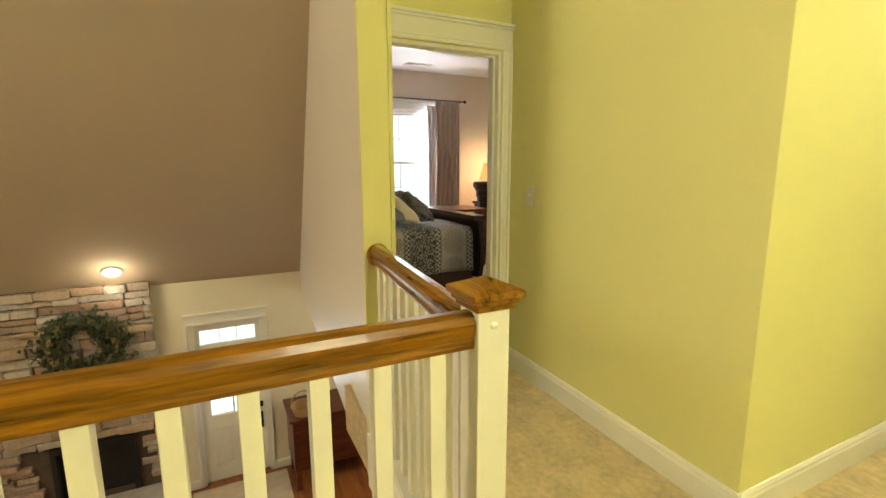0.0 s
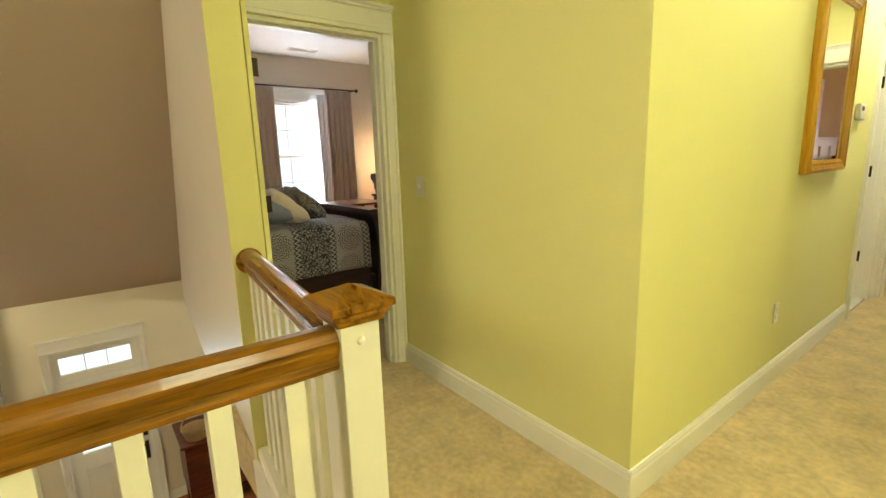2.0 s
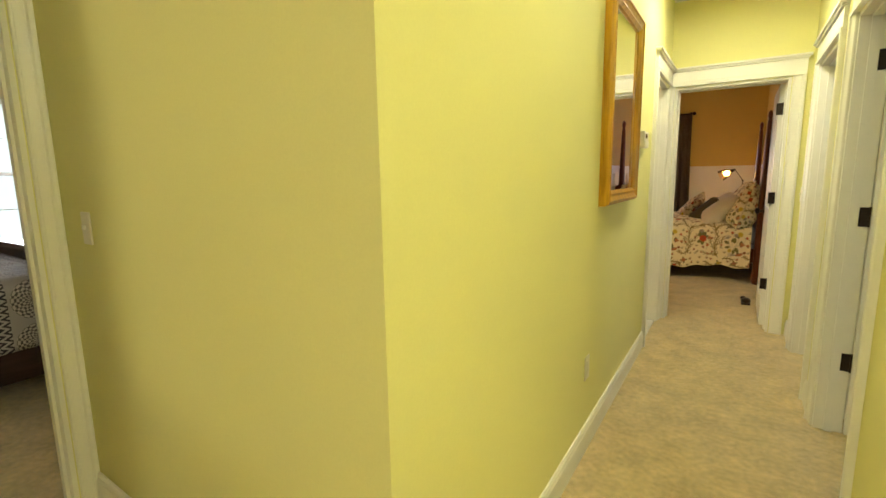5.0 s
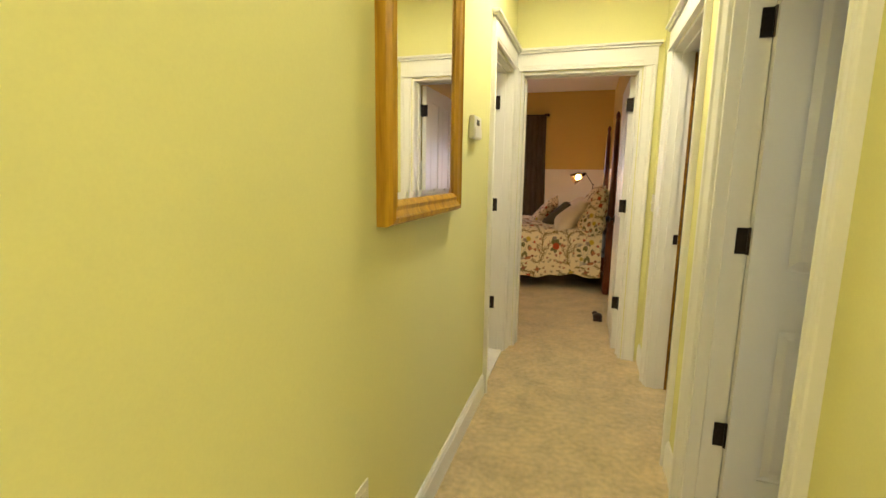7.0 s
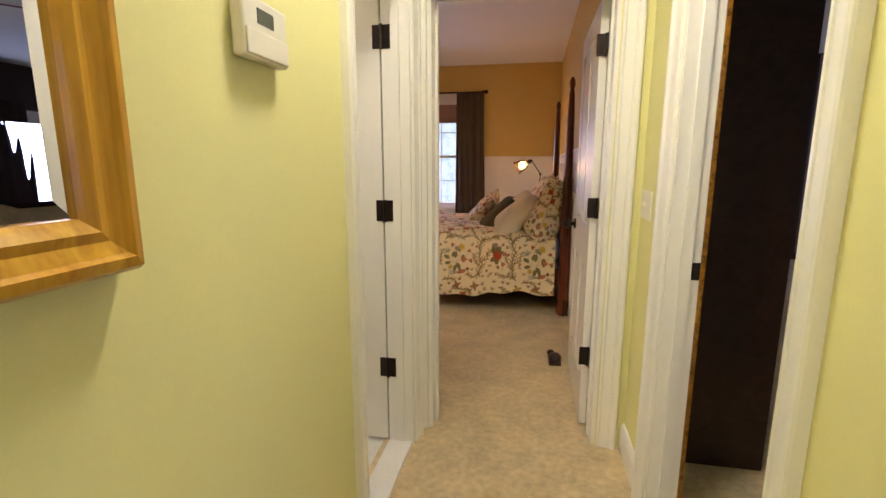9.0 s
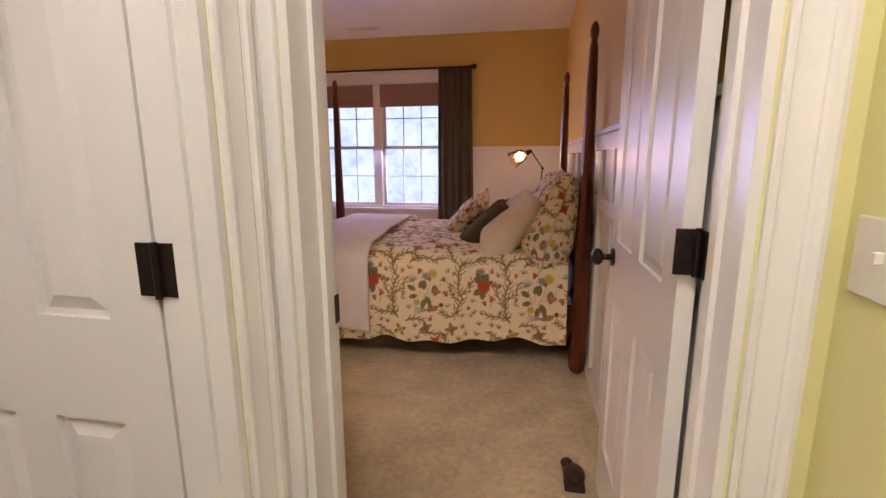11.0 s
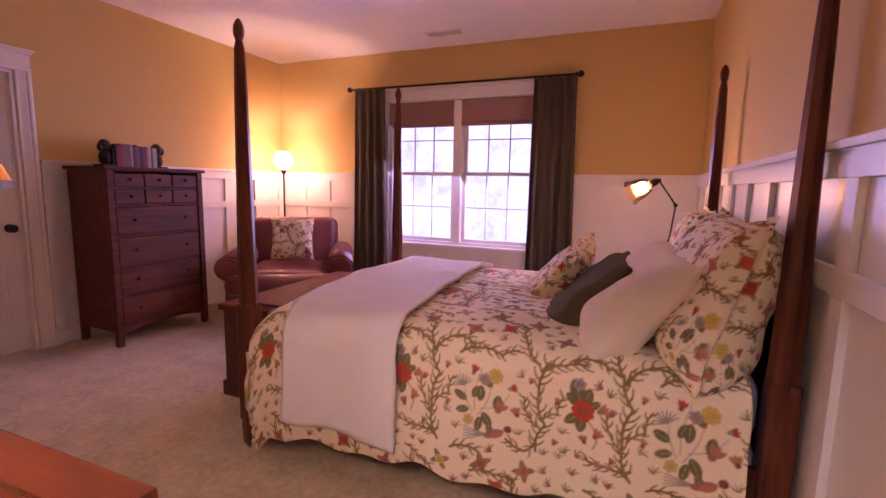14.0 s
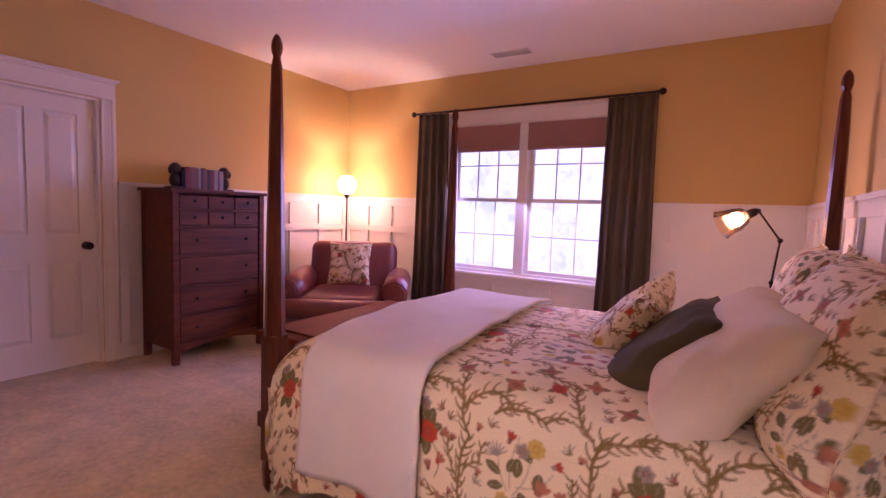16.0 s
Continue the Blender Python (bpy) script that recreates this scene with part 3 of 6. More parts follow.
M = {
    "yellow": mat("yellow_wall_paint", (0.74, 0.705, 0.33), 0.8, 0.025, 1.5, 0.05, 160, spec=0.15),
    "gold": mat("golden_wall_paint", (0.63, 0.45, 0.135), 0.65, 0.03, 1.5, 0.05, 160, spec=0.3),
    "beige": mat("beige_wall_paint", (0.68, 0.60, 0.50), 0.6, 0.03, 1.5, 0.05, 160, spec=0.3),
    "cream": mat("cream_wall_paint", (0.74, 0.68, 0.54), 0.6, 0.03, 1.5, 0.05, 160, spec=0.3),
    "lavender": mat("grey_wall_paint", (0.68, 0.62, 0.55), 0.4, 0.03, 1.2, 0.05, 160, spec=0.4),
    "slope": mat("sloped_ceiling_paint", (0.52, 0.425, 0.32), 0.8, 0.03, 1.2, 0.05, 160, spec=0.2),
    "plum": mat("dark_plum_wall_paint", (0.05, 0.035, 0.035), 0.6, 0.1, 2, 0.05, 160, spec=0.2),
    "white": mat("white_trim_paint", (0.80, 0.78, 0.72), 0.32, 0.02, 4, 0.04, 90),
    "ceiling": mat("white_ceiling_paint", (0.80, 0.78, 0.76), 0.85, 0.02, 2, 0.08, 200, spec=0.2),
    "carpet": carpet_material(),
    "oak": wood("golden_oak", (0.075, 0.026, 0.0006), (0.31, 0.135, 0.008), 0.28, 22, 1),
    "oak_x": wood("golden_oak_across", (0.075, 0.026, 0.0006), (0.31, 0.135, 0.008), 0.28, 22, 0),
    "cherry": wood("dark_cherry_wood", (0.050, 0.011, 0.005), (0.165, 0.042, 0.015), 0.34, 16, 2, 0.1),
    "cherry_y": wood("dark_cherry_wood_level", (0.045, 0.012, 0.007), (0.12, 0.034, 0.015), 0.34, 16, 1, 0.1),
    "honey": wood("honey_cherry_top", (0.085, 0.019, 0.004), (0.145, 0.040, 0.009), 0.28, 10, 0, 0.3),
    "chest": wood("red_brown_chest_wood", (0.060, 0.013, 0.005), (0.165, 0.044, 0.016), 0.52, 14, 1, 0.0),
    "lid": mat("cherry_chest_lid", (0.17, 0.045, 0.018), 0.62, 0.35, 3, 0.1, 40, stretch=(6, 0.5, 6), spec=0.06),
    "dark": wood("espresso_wood", (0.016, 0.008, 0.005), (0.04, 0.018, 0.011), 0.35, 14, 1, 0.1),
    "gilt": wood("golden_pine_frame", (0.34, 0.155, 0.006), (0.62, 0.345, 0.030), 0.30, 18, 2, 0.3),
    "hardwood": wood("reddish_oak_floor", (0.16, 0.05, 0.016), (0.30, 0.11, 0.035), 0.3, 9, 0, 0.2),
    "bronze": mat("oil_rubbed_bronze", (0.035, 0.026, 0.022), 0.38, 0.2, 30, 0.1, 120, 0.8),
    "steel": mat("brushed_pewter", (0.22, 0.19, 0.16), 0.32, 0.15, 20, 0.1, 120, 0.9, (1, 1, 6)),
    "iron": mat("dark_iron", (0.03, 0.025, 0.024), 0.5, 0.2, 30, 0.1, 100, 0.5),
    "leather": mat("oxblood_leather", (0.19, 0.048, 0.042), 0.34, 0.25, 7, 0.35, 70, coat=0.1),
    "curtain": mat("olive_brown_curtain", (0.11, 0.088, 0.060), 0.9, 0.15, 4, 0.4, 260, spec=0.1),
    "taupe": mat("taupe_curtain", (0.40, 0.32, 0.27), 0.9, 0.12, 4, 0.4, 260, spec=0.1),
    "purple": mat("dark_brown_curtain", (0.05, 0.032, 0.03), 0.9, 0.15, 4, 0.3, 260, spec=0.1),
    "shade": mat("mauve_roman_shade", (0.34, 0.20, 0.17), 0.9, 0.08, 4, 0.3, 300, spec=0.1),
    "throw": mat("ivory_throw", (0.84, 0.80, 0.77), 0.95, 0.04, 9, 0.5, 220, spec=0.1),
    "linen": mat("ivory_linen", (0.80, 0.70, 0.52), 0.9, 0.06, 6, 0.35, 300, spec=0.1),
    "olive": mat("dark_olive_cotton", (0.105, 0.088, 0.042), 0.92, 0.15, 5, 0.4, 300, spec=0.1),
    "greyblue": mat("blue_grey_cotton", (0.28, 0.29, 0.36), 0.92, 0.1, 5, 0.4, 300, spec=0.1),
    "plastic": mat("ivory_plastic", (0.76, 0.72, 0.62), 0.35, 0.02, 10, 0.0, 100),
    "lcd": mat("grey_display", (0.10, 0.11, 0.09), 0.2, 0.05, 10, 0.0, 100),
    "wicker": mat("wicker", (0.42, 0.28, 0.13), 0.8, 0.35, 40, 0.8, 160, stretch=(1, 1, 4)),
    "leaves": mat("dried_wreath_leaves", (0.055, 0.075, 0.035), 0.7, 0.5, 30, 0.3, 120),
    "soot": mat("black_firebox", (0.012, 0.011, 0.011), 0.6, 0.3, 6, 0.2, 60),
    "stone": stone_material(),
    "mortar": mat("grey_mortar", (0.11, 0.085, 0.065), 0.95, 0.2, 12, 0.6, 60, spec=0.1),
    "tile": mat("white_floor_tile", (0.74, 0.72, 0.68), 0.25, 0.05, 8, 0.02, 60),
    "rug": mat("beige_rug", (0.50, 0.40, 0.28), 0.95, 0.2, 8, 0.6, 200, spec=0.1),
    "skyglow": outdoors("bright_woods", 1.35),
    "skywhite": outdoors("bright_haze", 1.5, (0.80, 0.88, 1.0, 1)),
    "pane": glass("window_glass"),
    "sheer": mat("white_sheer", (0.8, 0.8, 0.84), 0.9, 0.04, 6, 0.2, 200),
    "floral": printed_cotton("floral_printed_cotton"),
    "medallion": medallion("medallion_print"),
    "mica": mica("amber_mica"),
    "amber_glass": glass("amber_shade_glass", (1.0, 0.78, 0.46)),
    "bulb": glow("lit_bulb_glass", (1.0, 0.70, 0.34), 22.0),
    "globe": glow("lit_globe_glass", (1.0, 0.86, 0.66), 7.0),
    "ivory_shade": glow("lit_ivory_shade", (1.0, 0.80, 0.50), 2.2),
    "amber_shade": glow("lit_amber_shade", (1.0, 0.42, 0.15), 0.9),
    "fan_shade": glow("lit_fan_shade", (1.0, 0.80, 0.55), 1.1),
    "lens": glow("lit_ceiling_lens", (1.0, 0.90, 0.72), 4.0),
}
mirror_m = bpy.data.materials.new("silvered_mirror")
mirror_m.use_nodes = True
mirror_m.node_tree.nodes["Principled BSDF"].inputs["Metallic"].default_value = 1.0
mirror_m.node_tree.nodes["Principled BSDF"].inputs["Roughness"].default_value = 0.01
mirror_m.node_tree.nodes["Principled BSDF"].inputs["Base Color"].default_value = (0.92, 0.92, 0.92, 1)
M["mirror"] = mirror_m

# ---------------------------------------------------------------- building helpers


def thing(name, label, category, at=(0, 0, 0), turn=0.0, group="", kind=""):
    ob = new(name)
    ob.matrix_basis = pose(*at, 0, 0, turn)
    return tagged(ob, label, category, group, kind)


def part(name, bm, material, parent=None, label="", smooth=False):
    me = bpy.data.meshes.new(name)
    bmesh.ops.recalc_face_normals(bm, faces=bm.faces[:])
    bm.to_mesh(me)
    bm.free()
    if smooth:
        for p in me.polygons:
            p.use_smooth = True
    me.materials.append(M[material])
    ob = new(name, me)
    if parent:
        ob.parent = parent
    return tagged(ob, label)


def box(bm, a, b, bevel=0.0, m=None, segments=2):
    c = [(p + q) / 2 for p, q in zip(a, b)]
    s = [max(abs(q - p), 1e-4) for p, q in zip(a, b)]
    mm = Matrix.LocRotScale(c, None, s)
    r = bmesh.ops.create_cube(bm, size=1, matrix=mm)
    vs = r["verts"]
    if bevel:
        es = list({e for v in vs for e in v.link_edges})
        g = bmesh.ops.bevel(bm, geom=es, offset=bevel, segments=segments, affect="EDGES", profile=0.5)
        vs = list({v for f in g["faces"] for v in f.verts} | {v for v in vs if v.is_valid})
    if m is not None:
        bmesh.ops.transform(bm, matrix=m, verts=vs)
    return bm


def boxes(*items, bevel=0.0):
    bm = bmesh.new()
    for a, b in items:
        box(bm, a, b, bevel)
    return bm


def lathe(profile, seg=16, at=(0, 0, 0), m=None, caps=True):
    """A turned body: profile of (radius, height) from bottom to top."""
    bm = bmesh.new()
    rings = []
    for r, z in profile:
        rings.append([bm.verts.new((r * math.cos(2 * math.pi * k / seg), r * math.sin(2 * math.pi * k / seg), z)) for k in range(seg)])
    for lo, hi in zip(rings, rings[1:]):
        for k in range(seg):
            bm.faces.new((lo[k], lo[(k + 1) % seg], hi[(k + 1) % seg], hi[k]))
    if caps:
        bm.faces.new(rings[0][::-1])
        bm.faces.new(rings[-1])
    bmesh.ops.transform(bm, matrix=(m if m is not None else Matrix()), verts=bm.verts)
    bmesh.ops.translate(bm, vec=at, verts=bm.verts)
    return bm


def rod(bm, a, b, r, seg=10, r2=None):
    a, b = Vector(a), Vector(b)
    d = b - a
    mm = Matrix.Translation((a + b) / 2) @ d.to_track_quat("Z", "Y").to_matrix().to_4x4()
    bmesh.ops.create_cone(bm, cap_ends=True, segments=seg, radius1=r, radius2=r if r2 is None else r2, depth=d.length, matrix=mm)
    return bm


def ball(bm, at, r, sc=(1, 1, 1), seg=12):
    bmesh.ops.create_uvsphere(bm, u_segments=seg, v_segments=max(6, seg // 2), radius=r, matrix=Matrix.LocRotScale(at, None, sc))
    return bm


def sweep(profile, a, b, up=(0, 0, 1)):
    """A straight moulding: the profile (side, height) drawn from a to b."""
    a, b, up = Vector(a), Vector(b), Vector(up)
    side = (b - a).cross(up).normalized()
    bm = bmesh.new()
    ends = [[bm.verts.new(p + side * x + up * y) for x, y in profile] for p in (a, b)]
    k = len(profile)
    for i in range(k):
        bm.faces.new((ends[0][i], ends[0][(i + 1) % k], ends[1][(i + 1) % k], ends[1][i]))
    bm.faces.new(ends[0][::-1])
    bm.faces.new(ends[1])
    return bm


def structure(name, bm, material, label="", category=""):
    ob = part(name, bm, material)
    return tagged(ob, label, category, "", "structure")


def wall_x(name, x0, x1, y0, y1, z0, z1, openings, material, label):
    """A wall along y between x0 and x1, with openings (y0, y1, z0, z1) through it."""
    items, y = [], y0
    for a, b, lo, hi in sorted(openings):
        items.append(((x0, y, z0), (x1, a, z1)))
        if hi < z1:
            items.append(((x0, a, hi), (x1, b, z1)))
        if lo > z0:
            items.append(((x0, a, z0), (x1, b, lo)))
        y = b
    items.append(((x0, y, z0), (x1, y1, z1)))
    return structure(name, boxes(*items), material, label, "wall")


def wall_y(name, y0, y1, x0, x1, z0, z1, openings, material, label):
    items, x = [], x0
    for a, b, lo, hi in sorted(openings):
        items.append(((x, y0, z0), (a, y1, z1)))
        if hi < z1:
            items.append(((a, y0, hi), (b, y1, z1)))
        if lo > z0:
            items.append(((a, y0, z0), (b, y1, lo)))
        x = b
    items.append(((x, y0, z0), (x1, y1, z1)))
    return structure(name, boxes(*items), material, label, "wall")

# ---------------------------------------------------------------- the setting
CEIL = 2.74
DOWN = -2.96
FRONT = -6.2
XL, XR = -0.553, 0.420
YC, YG = 1.900, 1.962
YM0, YM1 = 5.815, 5.965
XH = 0.325
YW = 10.80
XC = -4.33
XG = -2.21

structure("floor", boxes(((-0.66, -3.0, -0.30), (2.6, YC + 0.1, 0)), ((-2.35, 0.86, -0.30), (-0.66, YC + 0.1, 0)), ((-0.70, YC + 0.1, -0.30), (0.55, YM1, 0)),
                         ((-4.45, YM1, -0.30), (0.55, YW + 0.1, 0)), ((FRONT - 0.1, 1.24, -0.30), (-2.35, 5.2, 0))), "carpet", "beige cut-pile carpet with vacuum and tread marks", "carpet")
structure("floor_tile", boxes(((-2.6, 4.6, -0.3), (-0.66, 5.96, -0.004))), "tile", "white tiled bathroom floor", "floor")
structure("floor_side", boxes(((0.55, 2.2, -0.3), (6.4, 11.0, -0.003))), "carpet", "beige carpet of the side rooms", "carpet")
structure("floor_lower", boxes(((FRONT - 0.1, -6.0, DOWN - 0.2), (2.6, 5.2, DOWN))), "hardwood", "reddish oak hardwood floor of the great room", "floor")
structure("ceiling_hall", boxes(((-2.35, 0.8, CEIL), (2.7, YM1, CEIL + 0.15)), ((-0.6, -3.1, CEIL), (2.7, 0.8, CEIL + 0.15))), "ceiling", "smooth white hall ceiling", "ceiling")
structure("ceiling_bedroom", boxes(((-4.45, YM1, CEIL), (XH + 0.1, YW + 0.1, CEIL + 0.15))), "ceiling", "smooth white bedroom ceiling", "ceiling")
structure("ceiling_guest", boxes(((FRONT - 0.1, 0.9, CEIL), (-2.35, 5.3, CEIL + 0.15))), "ceiling", "smooth white guest room ceiling", "ceiling")
structure("ceiling_side", boxes(((0.45, 2.2, CEIL), (6.5, 11.0, CEIL + 0.15)), ((-2.7, 4.5, CEIL), (-0.7, 5.95, CEIL + 0.15))), "ceiling", "white ceiling of the side rooms", "ceiling")
# sloped ceiling of the great room
bm = bmesh.new()
prof = [(FRONT, -0.07), (-2.15, 3.95), (-0.6, 3.95), (-0.6, 4.10), (-2.2, 4.10), (FRONT, 0.08)]
ends = [[bm.verts.new((x, y, z)) for x, z in prof] for y in (-6.0, 1.5)]
for k in range(6):
    bm.faces.new((ends[0][k], ends[0][(k + 1) % 6], ends[1][(k + 1) % 6], ends[1][k]))
bm.faces.new(ends[0])
bm.faces.new(ends[1])
structure("ceiling_slope", bm, "slope", "sloped tan ceiling of the great room", "ceiling")
structure("wall_over_landing", boxes(((-0.6, -6.0, CEIL + 0.001), (-0.5, 1.0, 4.1))), "slope", "tan wall above the landing opening", "wall")

# walls of the hall and landing
wall_x("wall_hall_left", XL - 0.115, XL, YC + 0.004, YM0, 0, CEIL, [(5.04, 5.679, -0.01, 2.045)], "yellow", "yellow painted hall wall")
wall_x("wall_guest_door", XG - 0.115, XG, 0.99, YG, 0, CEIL, [(1.125, 1.888, -0.01, 2.045)], "yellow", "yellow painted wall around the guest room doorway")
wall_x("wall_hall_right", XR, XR + 0.115, 2.3, YM0, 0, CEIL, [(3.37, 4.19, -0.01, 2.045), (4.60, 5.390, -0.01, 2.045)], "yellow", "yellow painted hall wall with two doorways")
wall_y("wall_hall_end", YM0, YM1, XC, XR + 0.115, 0, CEIL, [(-0.508, 0.292, -0.01, 2.045)], "yellow", "wall around the main bedroom doorway")
wall_y("wall_landing_right", 2.3, 2.415, XR + 0.115, 2.6, 0, CEIL, [], "yellow", "yellow landing wall")
wall_x("wall_landing_side", 2.6, 2.7, -3.1, 2.42, 0, CEIL, [], "yellow", "yellow landing wall")
wall_y("wall_landing_back", -3.1, -3.0, -0.6, 2.6, 0, CEIL, [], "yellow", "yellow landing wall")

# skewed wall between stair void and guest room
E0, E1 = Vector((-1.80, 0.855, 0)), Vector((FRONT, 1.205, 0))
along = (E1 - E0).normalized()
across = Vector((-along.y, along.x, 0))
across = across if across.y > 0 else -across


def slab(a, b, thick, z0, z1, side=None):
    bm = bmesh.new()
    side = side or across
    f = [a, b, b + side * thick, a + side * thick]
    lo = [bm.verts.new((p.x, p.y, z0)) for p in f]
    hi = [bm.verts.new((p.x, p.y, z1)) for p in f]
    bm.faces.new(lo)
    bm.faces.new(hi)
    for k in range(4):
        bm.faces.new((lo[k], lo[(k + 1) % 4], hi[(k + 1) % 4], hi[k]))
    return bm


structure("wall_void", slab(E0 + along * 0.02, E1, 0.135, -0.32, 3.95), "lavender", "pale grey wall above the foyer", "wall")
structure("wall_void_end", slab(E0, E0 + along * 0.02, 0.137, -0.32, CEIL), "yellow", "yellow painted end of the wall beside the doorway", "wall")
structure("floor_guest_edge", slab(E0 + along * 0.55 + across * 0.12, E1 + across * 0.12, 0.20, -0.30, -0.002), "carpet", "beige carpet along the guest room wall", "carpet")
structure("wall_stub", boxes(((XG, 1.0, 0), (-1.803, 1.02, CEIL))), "yellow", "yellow painted return of the wall", "wall")

structure("wall_corner", slab(Vector((XL, YC, 0)), Vector((XG - 0.115, YG + 0.004, 0)), 0.115, 0, CEIL, Vector((-0.04, 0.999, 0))), "yellow", "yellow painted wall beside the guest room door", "wall")

# great room below
wall_x("wall_front", FRONT - 0.15, FRONT, -6.0, 5.3, DOWN, CEIL, [(-0.20, 0.66, DOWN - 0.01, -0.66), (2.42, 3.35, 0.66, 2.18)], "cream", "cream painted front wall")
wall_y("wall_great_side", -6.1, -6.0, FRONT, 2.6, DOWN, CEIL, [], "cream", "cream great room wall")
wall_x("wall_great_back", 2.6, 2.7, -6.0, 5.3, DOWN, -0.3, [], "cream", "cream great room wall")
wall_y("wall_great_end", 5.2, 5.3, FRONT, 2.6, DOWN, -0.3, [], "cream", "cream foyer wall")
structure("ceiling_foyer", boxes(((FRONT, 1.45, -0.36), (-0.72, 5.2, -0.31)), ((-0.66, -3.0, -0.36), (2.6, 5.2, -0.305))), "ceiling", "white ceiling under the upper floor", "ceiling")
wall_y("wall_upper_back", -3.12, -3.0, -0.66, -0.6, -0.3, CEIL, [], "cream", "cream wall end")
wall_x("wall_void_back", -0.66, -0.6, -6.0, -3.1, DOWN, CEIL, [], "cream", "cream great room wall")

# guest room
wall_y("wall_guest_end", 5.2, 5.3, FRONT, -2.3, 0, CEIL, [], "beige", "beige guest room wall")
wall_x("wall_guest_back", -2.345, -2.325, 2.08, 5.2, 0, CEIL, [], "beige", "beige guest room wall")
structure("wall_guest_lining", slab(E0 + along * 0.56 + across * 0.137, E1 + across * 0.137, 0.012, 0, CEIL), "beige", "beige painted guest room wall", "wall")
structure("wall_guest_window_lining", boxes(((FRONT, 1.45, 0), (FRONT + 0.012, 2.42, CEIL)), ((FRONT, 3.35, 0), (FRONT + 0.012, 5.2, CEIL)), ((FRONT, 2.42, 0), (FRONT + 0.012, 3.35, 0.66)), ((FRONT, 2.42, 2.18), (FRONT + 0.012, 3.35, CEIL))), "beige", "beige painted wall around the guest window", "wall")

# main bedroom
WX0, WX1, WZ0, WZ1 = -2.82, -1.13, 0.66, 2.20
wall_y("wall_window", YW, YW + 0.15, XC - 0.1, XH + 0.1, 0, CEIL, [(WX0, WX1, WZ0, WZ1)], "gold", "golden painted wall around the double window")
wall_x("wall_headboard", XH, XH + 0.1, YM1, YW, 0, CEIL, [], "gold", "golden painted wall behind the bed")
wall_x("wall_closet", XC - 0.1, XC, YM1, YW, 0, CEIL, [(7.33, 8.095, -0.01, 2.04)], "gold", "golden painted wall with the closet door")
structure("wall_bedroom_lining", boxes(((XC, YM1, 0), (-0.575, YM1 + 0.012, CEIL)), ((-0.575, YM1, 2.15), (XH, YM1 + 0.012, CEIL))), "gold", "golden painted wall beside the bedroom door", "wall")
structure("closet_back", boxes(((XC - 0.7, 7.2, 0), (XC - 0.6, 8.3, 2.4))), "white", "closet back wall", "wall")

# bathroom, linen closet and dark room shells
wall_x("wall_bath_back", -2.7, -2.6, 4.5, 5.85, 0, CEIL, [], "beige", "grey-beige bathroom wall")
wall_y("wall_bath_side", 4.5, 4.6, -2.6, XL - 0.115, 0, CEIL, [], "beige", "grey-beige bathroom wall")
wall_y("wall_linen_side", 4.36, 4.43, XR + 0.115, 2.6, 0, CEIL, [], "white", "white partition between the side rooms")
wall_x("wall_linen_back", 2.5, 2.6, 2.42, 4.36, 0, CEIL, [], "cream", "cream side room wall")
wall_x("wall_dark_right", 6.4, 6.5, 2.3, 11.0, 0, CEIL, [(9.35, 10.45, 0.55, 1.95)], "plum", "dark plum striped bedroom wall")
wall_y("wall_dark_far", 10.9, 11.0, XH + 0.1, 6.4, 0, CEIL, [], "plum", "dark plum bedroom wall")
wall_y("wall_dark_near", 2.3, 2.4, 2.6, 6.4, 0, CEIL, [], "plum", "dark plum bedroom wall")
wall_x("wall_dark_left", XH + 0.1, XH + 0.19, YM1, 10.9, 0, CEIL, [], "plum", "dark plum bedroom wall")

# outdoors
structure("backdrop_main", boxes(((-16, 17, -8), (12, 17.1, 14))), "skyglow", "pale woods and bright sky", "backdrop")
structure("backdrop_front", boxes(((-8.7, -12, -3.5), (-8.6, 14, 9))), "skywhite", "pale woods and bright sky", "backdrop")
structure("backdrop_side", boxes(((13, 0, -8), (13.1, 20, 14))), "skyglow", "pale woods and bright sky", "backdrop")
structure("ground", boxes(((-300, -300, -3.6), (300, 300, -3.5))), "leaves", "dark green lawn and woods floor", "ground")

# ---------------------------------------------------------------- trim


